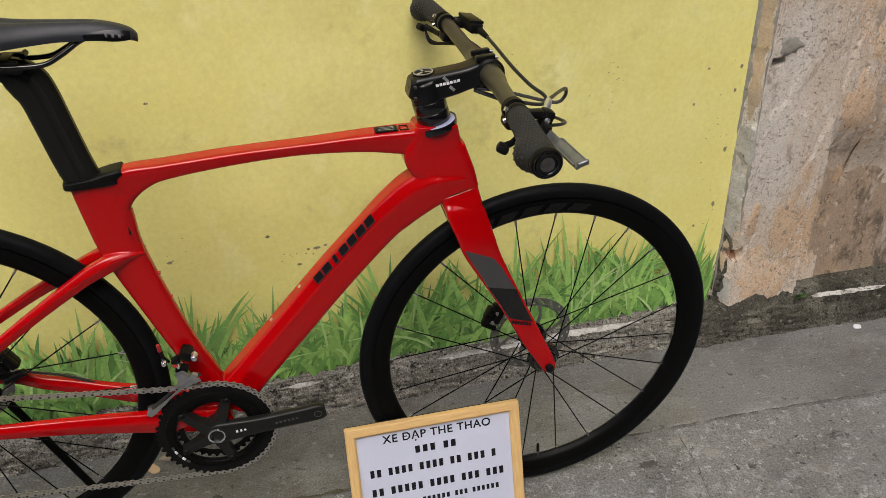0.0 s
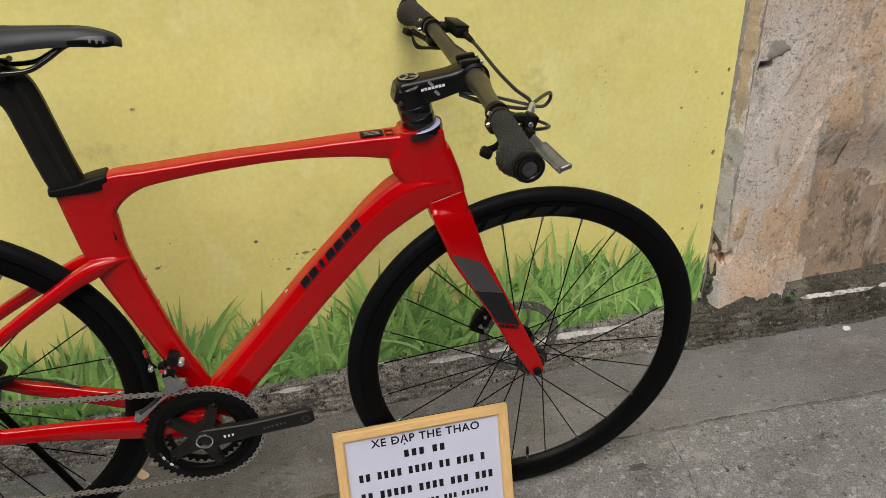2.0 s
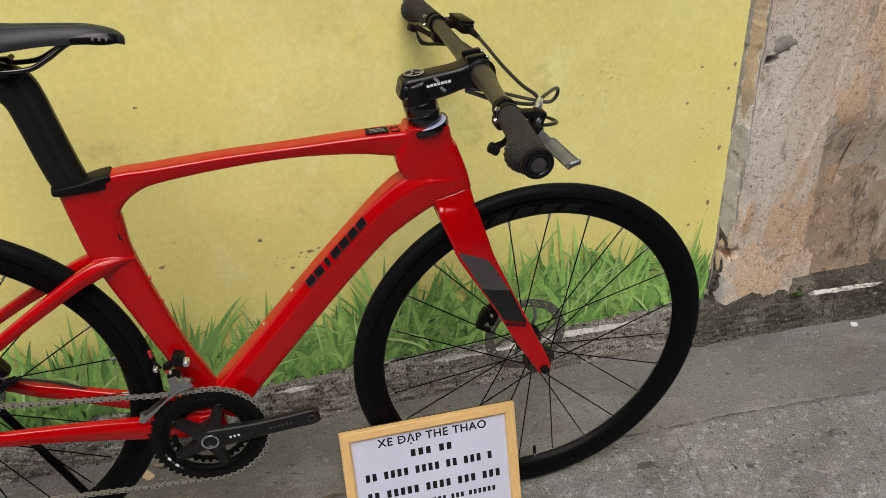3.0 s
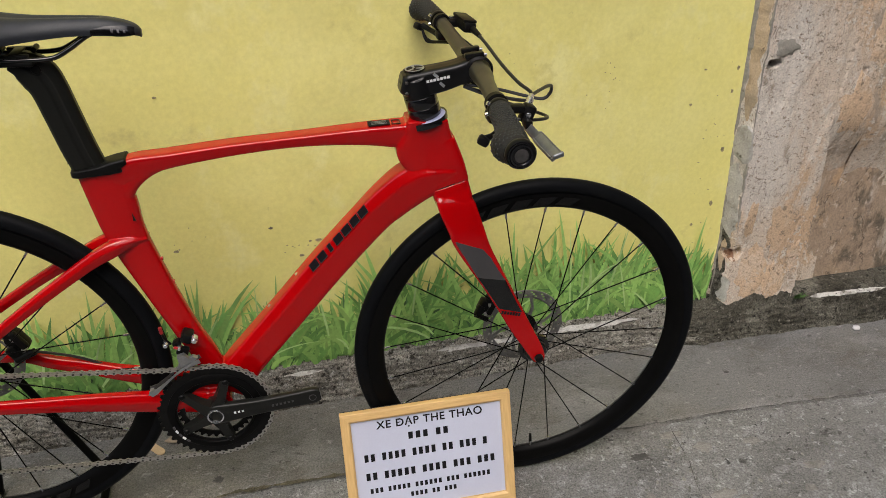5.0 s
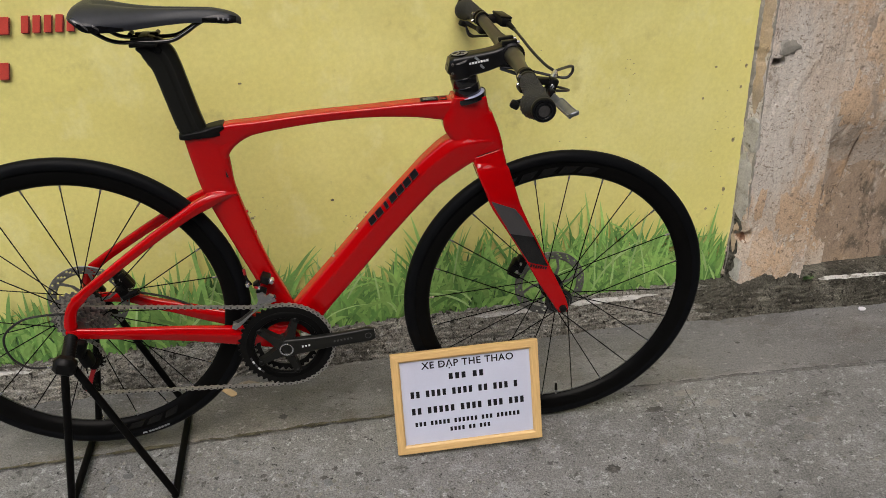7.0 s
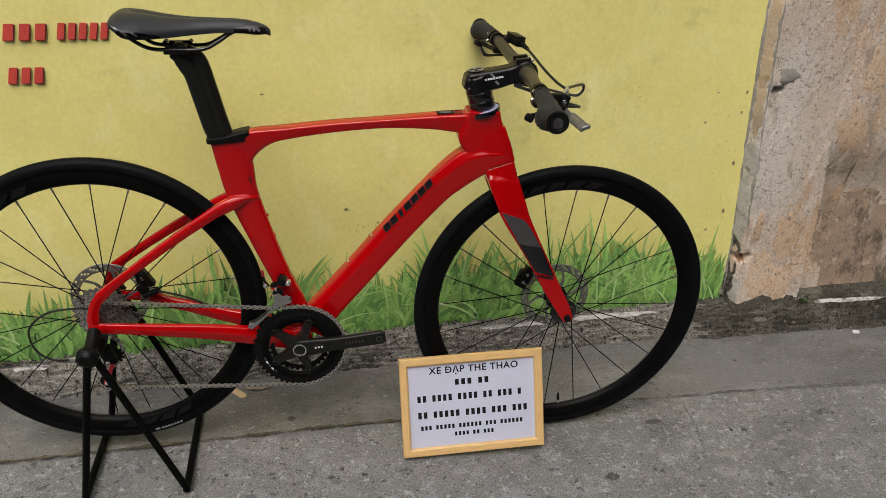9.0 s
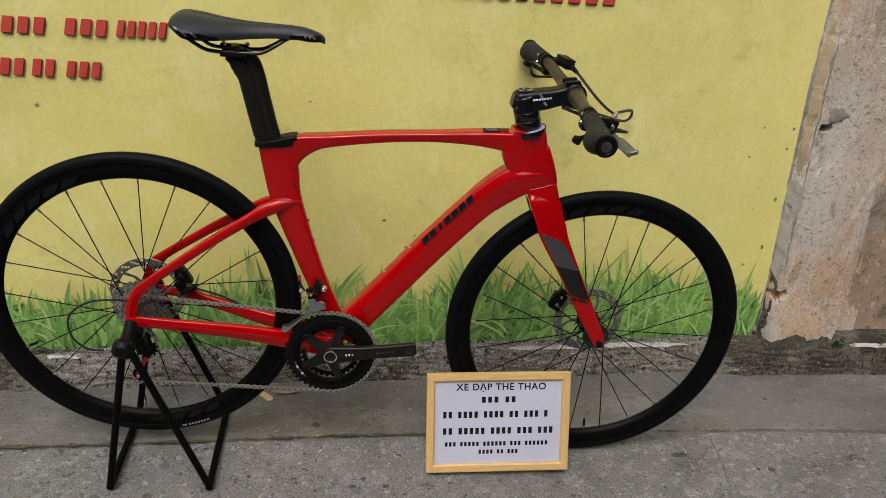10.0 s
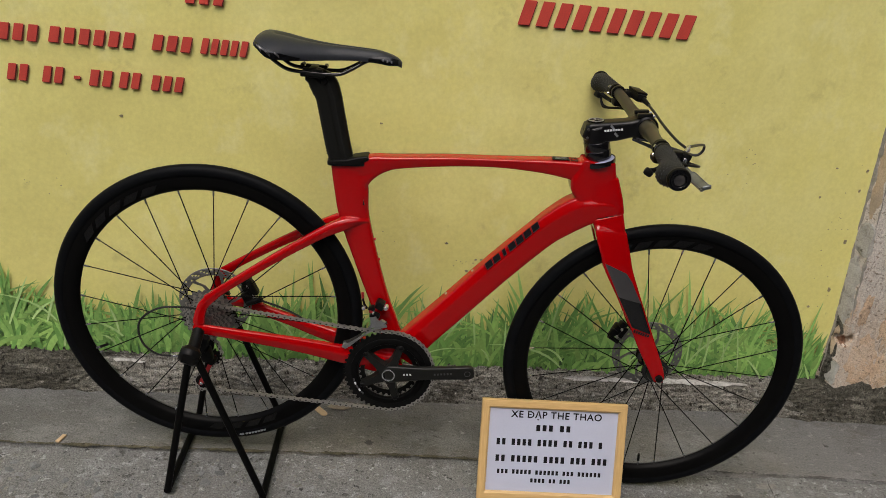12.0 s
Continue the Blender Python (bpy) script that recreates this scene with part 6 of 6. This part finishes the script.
for x, a, b in ((-1.044, -0.128, 0.140), (-0.838, -0.134, 0.145)):
    bm = bmesh.new()
    tube(bm, [(x, a - 0.004, 0.0095), (x, b + 0.004, 0.0095)], 0.0078, 14, 0)
    part("foot_bar", bm, STAND, stand)

# ---- the framed notice ----
SIGN = Matrix.Translation((-0.3625, -0.0860, 0.002)) @ pose(0, 0, 0, 0, 0, -1.5) @ pose(0, 0, 0, -17.0, 0, 0) @ pose(0, 0, 0, 0, -1.9, 0)
sign = thing("framed_notice", "framed white paper notice with black print leaning against the front wheel", "sign", m=SIGN)
SW, SH, FW = 0.331, 0.2335, 0.0190


def mitred(length, m):
    """One bar of the frame along x, its ends cut at 45 degrees, the inner edge stepped down a little."""
    bm = bmesh.new()
    rings = []
    prof = ((0.0, 0.0070), (0.0, -0.0060), (0.0012, -0.0070), (FW - 0.0040, -0.0070), (FW - 0.0028, -0.0058), (FW - 0.0010, -0.0050), (FW, -0.0040), (FW, 0.0070))
    for e in (0, 1):
        rings.append([((z if e == 0 else length - z), y, z) for z, y in prof])
    skin(bm, rings)
    return part("frame_bar", bm, WOOD, sign, "pale varnished wooden frame bar", 30, m)


mitred(SW, Matrix())
mitred(SW, Matrix.Translation((SW, 0, SH)) @ pose(0, 0, 0, 0, 180, 0))
mitred(SH, Matrix.Translation((0, 0, SH)) @ pose(0, 0, 0, 0, 90, 0))
mitred(SH, Matrix.Translation((SW, 0, 0)) @ pose(0, 0, 0, 0, -90, 0))
bm = bmesh.new()
box(bm, (SW / 2, 0.0095, SH / 2), (SW - 0.001, 0.005, SH - 0.001), 0.001)
part("backing_board", bm, BLACK, sign, "black backing board")
bm = bmesh.new()
box(bm, (SW / 2, 0.0025, SH / 2), (SW - 2 * FW + 0.006, 0.004, SH - 2 * FW + 0.006))
paper = part("paper", bm, PAPER, sign, "white printed sheet under clear film", 0)
words = bpy.data.curves.new("heading", "FONT")
words.body, words.size, words.align_x, words.extrude = "XE DẠP THE THAO", 0.0222, "CENTER", 0.0001
words.offset = 0.0004
words.space_character = 1.10
head_text = new("heading", words)
words.materials.append(INK)
head_text.parent = paper
head_text.matrix_basis = Matrix.Translation((SW / 2 + 0.006, -0.0004, 0.1930)) @ pose(0, 0, 0, 90, 0, 0)
# the stroke through the second word's first letter
bm = bmesh.new()
box(bm, (SW / 2 + 0.006 - 0.0618, -0.0004, 0.2008), (0.0085, 0.0003, 0.0018))
part("letter_stroke", bm, INK, paper, smooth=0)


def bars(parent, material, x, z, h, groups, unit, y, name="print_bar", slant=0.0, thick=0.0006, wide=0.78):
    """Rows of plain bars, one for each character; groups are the word lengths."""
    for g in groups:
        for i in range(g):
            bm = bmesh.new()
            plate(bm, [(x + unit * 0.5 * (1 - wide), z), (x + unit * (0.5 + 0.5 * wide), z), (x + unit * (0.5 + 0.5 * wide) + slant * h, z + h), (x + unit * 0.5 * (1 - wide) + slant * h, z + h)], y - thick, y)
            part(name, bm, material, parent, smooth=0)
            x += unit
        x += unit * 0.75
    return x


PY = 0.0004
bars(paper, INK, 0.124, 0.1630, 0.0140, (3, 2), 0.0145, PY, wide=0.60)
bars(paper, INK, 0.036, 0.1275, 0.0150, (2, 4, 4, 2, 3, 1), 0.0125, PY, wide=0.60)
bars(paper, INK, 0.036, 0.0885, 0.0150, (2, 5, 4, 3, 3), 0.0130, PY, wide=0.60)
bars(paper, INK, 0.042, 0.0600, 0.0100, (3, 5, 6, 3, 6), 0.0093, PY, wide=0.60)
bars(paper, INK, 0.120, 0.0410, 0.0095, (4, 2, 3), 0.0090, PY, wide=0.60)

# ---- painted wall ----
mural = tagged(new("wall_lettering"), "red painted address lines on the yellow wall", "lettering")
mural.matrix_basis = WALL
for material, dx, dz, y in ((SHADE, 0.0018, -0.0022, -0.0065), (LETTER, 0, 0, -0.0085)):
    def row(x, z, h, groups, unit, slant=0.22):
        bars(mural, material, x + dx, z + dz, h, groups, unit, y, "letter_bar", slant, 0.0015, 0.64)
    row(-1.500, 0.874, 0.036, (3,), 0.0300)
    row(-1.395, 0.876, 0.034, (6,), 0.0315)
    row(-1.175, 0.877, 0.034, (3,), 0.0310)
    row(-1.068, 0.878, 0.034, (5,), 0.0215)
    row(-1.490, 0.786, 0.036, (2,), 0.0250)
    row(-1.415, 0.786, 0.036, (2,), 0.0250)
    row(-1.345, 0.798, 0.007, (1,), 0.0200)
    row(-1.315, 0.786, 0.036, (2,), 0.0280)
    row(-1.250, 0.786, 0.036, (2,), 0.0260)
    row(-1.180, 0.786, 0.034, (3,), 0.0255)
    row(-0.362, 1.003, 0.055, (10,), 0.0420)
    row(-1.100, 0.985, 0.036, (3,), 0.0300)

# printed grass along the foot of the wall: a mottled ground tone, then flat blades laid over one another
rng = random.Random(4)

# the print's outline: clumps of different height along the wall
CREST = ((-2.6, 0.22), (-1.55, 0.24), (-1.41, 0.19), (-1.25, 0.14), (-1.08, 0.20), (-0.86, 0.25), (-0.60, 0.24), (-0.44, 0.17), (-0.32, 0.20), (-0.21, 0.28), (-0.05, 0.25), (0.07, 0.25), (0.21, 0.31), (0.34, 0.29), (0.49, 0.22), (0.60, 0.16), (0.66, 0.13))


def crest(u):
    for (a, h), (c, k) in zip(CREST, CREST[1:]):
        if a <= u <= c:
            return h + (k - h) * (u - a) / (c - a)
    return 0.2


bm = bmesh.new()
rows = []
for i in range(806):
    u = -2.6 + 0.004 * i
    top = 0.090 + crest(u) * (0.40 + 0.28 * fbm(u * 7, 2.0, 1.0) + 0.20 * fbm(u * 34, 5.0, 1.0) + 0.10 * (i % 2))
    rows.append([(u, -0.0070, 0.070), (u, -0.0070, 0.5 * (0.070 + top)), (u, -0.0070, top)])
vr = [[bm.verts.new(p) for p in r] for r in rows]
for a, c in zip(vr, vr[1:]):
    for k in range(2):
        bm.faces.new((a[k], a[k + 1], c[k + 1], c[k]))
tagged(part("grass_print", bm, TURF, None, "", 0, WALL), "mottled green turf printed along the wall foot", "grass print", "", "stuff")

CLUMPS = []
u = -2.6
while u < 0.66:
    CLUMPS.append((u, crest(u) * rng.uniform(0.70, 1.10), rng.uniform(-0.35, 0.35)))
    u += rng.uniform(0.022, 0.065)


def grass(material, count, z0, tall, wide, depth, name, fan=0.55, rise=0.035):
    """Blades that fan out of clumps, arch over and end in a point, each folded along its middle."""
    bm = bmesh.new()
    for i in range(count):
        cu, big, sway = CLUMPS[rng.randrange(len(CLUMPS))]
        lean = max(-1.5, min(1.5, rng.gauss(sway, fan)))
        u = cu + rng.gauss(0, 0.014) + 0.014 * lean
        h = rng.uniform(*tall) * big * (1 - 0.12 * abs(lean))
        w = rng.uniform(*wide)
        y = depth - rng.random() * 0.0010
        b = z0 + rng.uniform(-0.01, rise)
        droop = rng.uniform(0.0, 0.85)
        rings = []
        for k in range(8):
            t = k / 7
            x = u + h * (lean * 0.60 * t + lean * t * t * droop * 0.75)
            z = b + h * (t - droop * 0.62 * t ** 2.2 * min(abs(lean) * 1.5, 1.1))
            ww = w * (0.50 + 1.5 * t) * (1 - t) ** 0.85 if 0 < k < 7 else (w * 0.45 if k == 0 else 0.0002)
            rings.append((x, max(z, 0.076), ww))
        if max(r[0] for r in rings) > 0.640:
            continue
        vs = []
        for k, (x, z, ww) in enumerate(rings):
            p, q = rings[max(k - 1, 0)], rings[min(k + 1, 7)]
            dx_, dz_ = q[0] - p[0], q[1] - p[1]
            l = math.hypot(dx_, dz_) or 1.0
            nx, nz = dz_ / l * ww, -dx_ / l * ww
            vs.append((bm.verts.new((x - nx, y, max(z - nz, 0.074))), bm.verts.new((x + nx, y, max(z + nz, 0.074)))))
        for a, c in zip(vs, vs[1:]):
            bm.faces.new((a[0], a[1], c[1], c[0]))
    ob = part(name, bm, material, None, "", 0, WALL)
    return tagged(ob, "flat green grass printed along the foot of the wall", "grass print", "", "stuff")


grass(GRASSES[0], 380, 0.090, (0.25, 0.70), (0.0055, 0.0095), -0.0082, "grass_print", 0.60)
grass(GRASSES[1], 900, 0.090, (0.30, 0.98), (0.0050, 0.0098), -0.0094, "grass_print", 0.58)
grass(GRASSES[2], 520, 0.092, (0.30, 0.98), (0.0048, 0.0092), -0.0106, "grass_print", 0.62, 0.06)
grass(GRASSES[0], 130, 0.092, (0.25, 0.70), (0.0035, 0.0065), -0.0118, "grass_print", 0.7, 0.05)
grass(GRASSES[1], 460, 0.092, (0.30, 1.08), (0.0042, 0.0085), -0.0130, "grass_print", 0.55, 0.05)
grass(GRASSES[2], 430, 0.095, (0.30, 1.10), (0.0040, 0.0082), -0.0142, "grass_print", 0.55, 0.07)
grass(GRASSES[1], 240, 0.092, (0.25, 0.75), (0.0050, 0.0088), -0.0154, "grass_print", 0.80, 0.05)
grass(GRASSES[2], 130, 0.092, (0.25, 0.62), (0.0075, 0.0120), -0.0160, "grass_print", 0.75, 0.05)
grass(GRASSES[3], 90, 0.098, (0.25, 0.85), (0.0024, 0.0050), -0.0172, "grass_print", 0.6, 0.09)

# ---- litter ----
bm = bmesh.new()
pts = [(-0.034, -0.0085), (0.018, -0.0095)] + [(0.020 + 0.0095 * math.cos(a), 0.0095 * math.sin(a)) for a in (-1.2, -0.6, 0, 0.6, 1.2)] + [(0.018, 0.0095), (-0.034, 0.0085)]
va, vb = [bm.verts.new((x, y, 0)) for x, y in pts], [bm.verts.new((x, y, 0.002)) for x, y in pts]
bm.faces.new(va[::-1])
bm.faces.new(vb)
for i in range(len(pts)):
    bm.faces.new((va[i], va[(i + 1) % len(pts)], vb[(i + 1) % len(pts)], vb[i]))
tagged(part("ice_cream_stick", bm, STICK, None, "", 0, pose(-0.753, 0.212, 0.0025, 0, 0, -48)), "flat pale wooden ice cream stick on the cement", "stick")
bm = bmesh.new()
outline = [(0, 0), (0.014, 0.010), (0.034, 0.012), (0.052, 0.004), (0.064, -0.002), (0.046, -0.010), (0.026, -0.012), (0.010, -0.008)]
c0 = bm.verts.new((0.030, 0, 0.001))
ring = [bm.verts.new((x, y, 0.004 + 0.006 * abs(math.sin(9 * x + 40 * y)))) for x, y in outline]
for i in range(len(ring)):
    bm.faces.new((c0, ring[i], ring[(i + 1) % len(ring)]))
lf = tagged(part("dry_leaf", bm, LEAF, None, "", 30, pose(-0.735, 0.226, 0.002, 0, 0, 0)), "curled dry brown leaf near the wall", "leaf")
lf.modifiers.new("thick", "SOLIDIFY").thickness = 0.0006
bm = bmesh.new()
box(bm, (0, 0, 0.003), (0.030, 0.010, 0.005), 0.0012)
tagged(part("wood_chip", bm, STICK, None, "", 40, pose(-1.335, 0.030, 0.0015, 0, 3, 78)), "small splinter of light wood on the ground", "wood chip")
bm = bmesh.new()
pts = [(0.013 * (1 + 0.25 * fbm(2 * math.cos(a), 2 * math.sin(a), 3.0)) * math.cos(a), 0.009 * (1 + 0.3 * fbm(3 * math.cos(a), 3 * math.sin(a), 5.0)) * math.sin(a)) for a in (2 * math.pi * i / 14 for i in range(14))]
skin(bm, [[(x, y, 0.0) for x, y in pts], [(x * 1.02, y * 1.02, 0.002 + 0.05 * abs(x)) for x, y in pts], [(x * 0.5, y * 0.5, 0.004) for x, y in pts]])
tagged(part("paper_scrap", bm, WHITE, None, "", 40, pose(1.057, 0.300, 0.001, 0, 2, 20)), "crumpled white paper scrap by the wall", "paper")

bm = bmesh.new()
for i in range(26):
    a, l = rng.uniform(0, 6.28), rng.uniform(0.012, 0.030)
    d = Vector((math.cos(a), -abs(math.sin(a)), rng.uniform(0.2, 1.4))).normalized()
    sd = d.cross(Vector((0, 0, 1))).normalized() * rng.uniform(0.002, 0.004)
    b0 = Vector((rng.uniform(-0.012, 0.012), 0, 0))
    bm.faces.new([bm.verts.new(b0 + v) for v in (-0.2 * sd, d * l * 0.5 - sd, d * l, d * l * 0.5 + sd)])
wd = tagged(part("weed", bm, WEED, None, "", 0, WALL @ Matrix.Translation((0.884, -0.066, 0.090))), "small green weed in the crack by the pillar", "weed")
wd.modifiers.new("thick", "SOLIDIFY").thickness = 0.0004
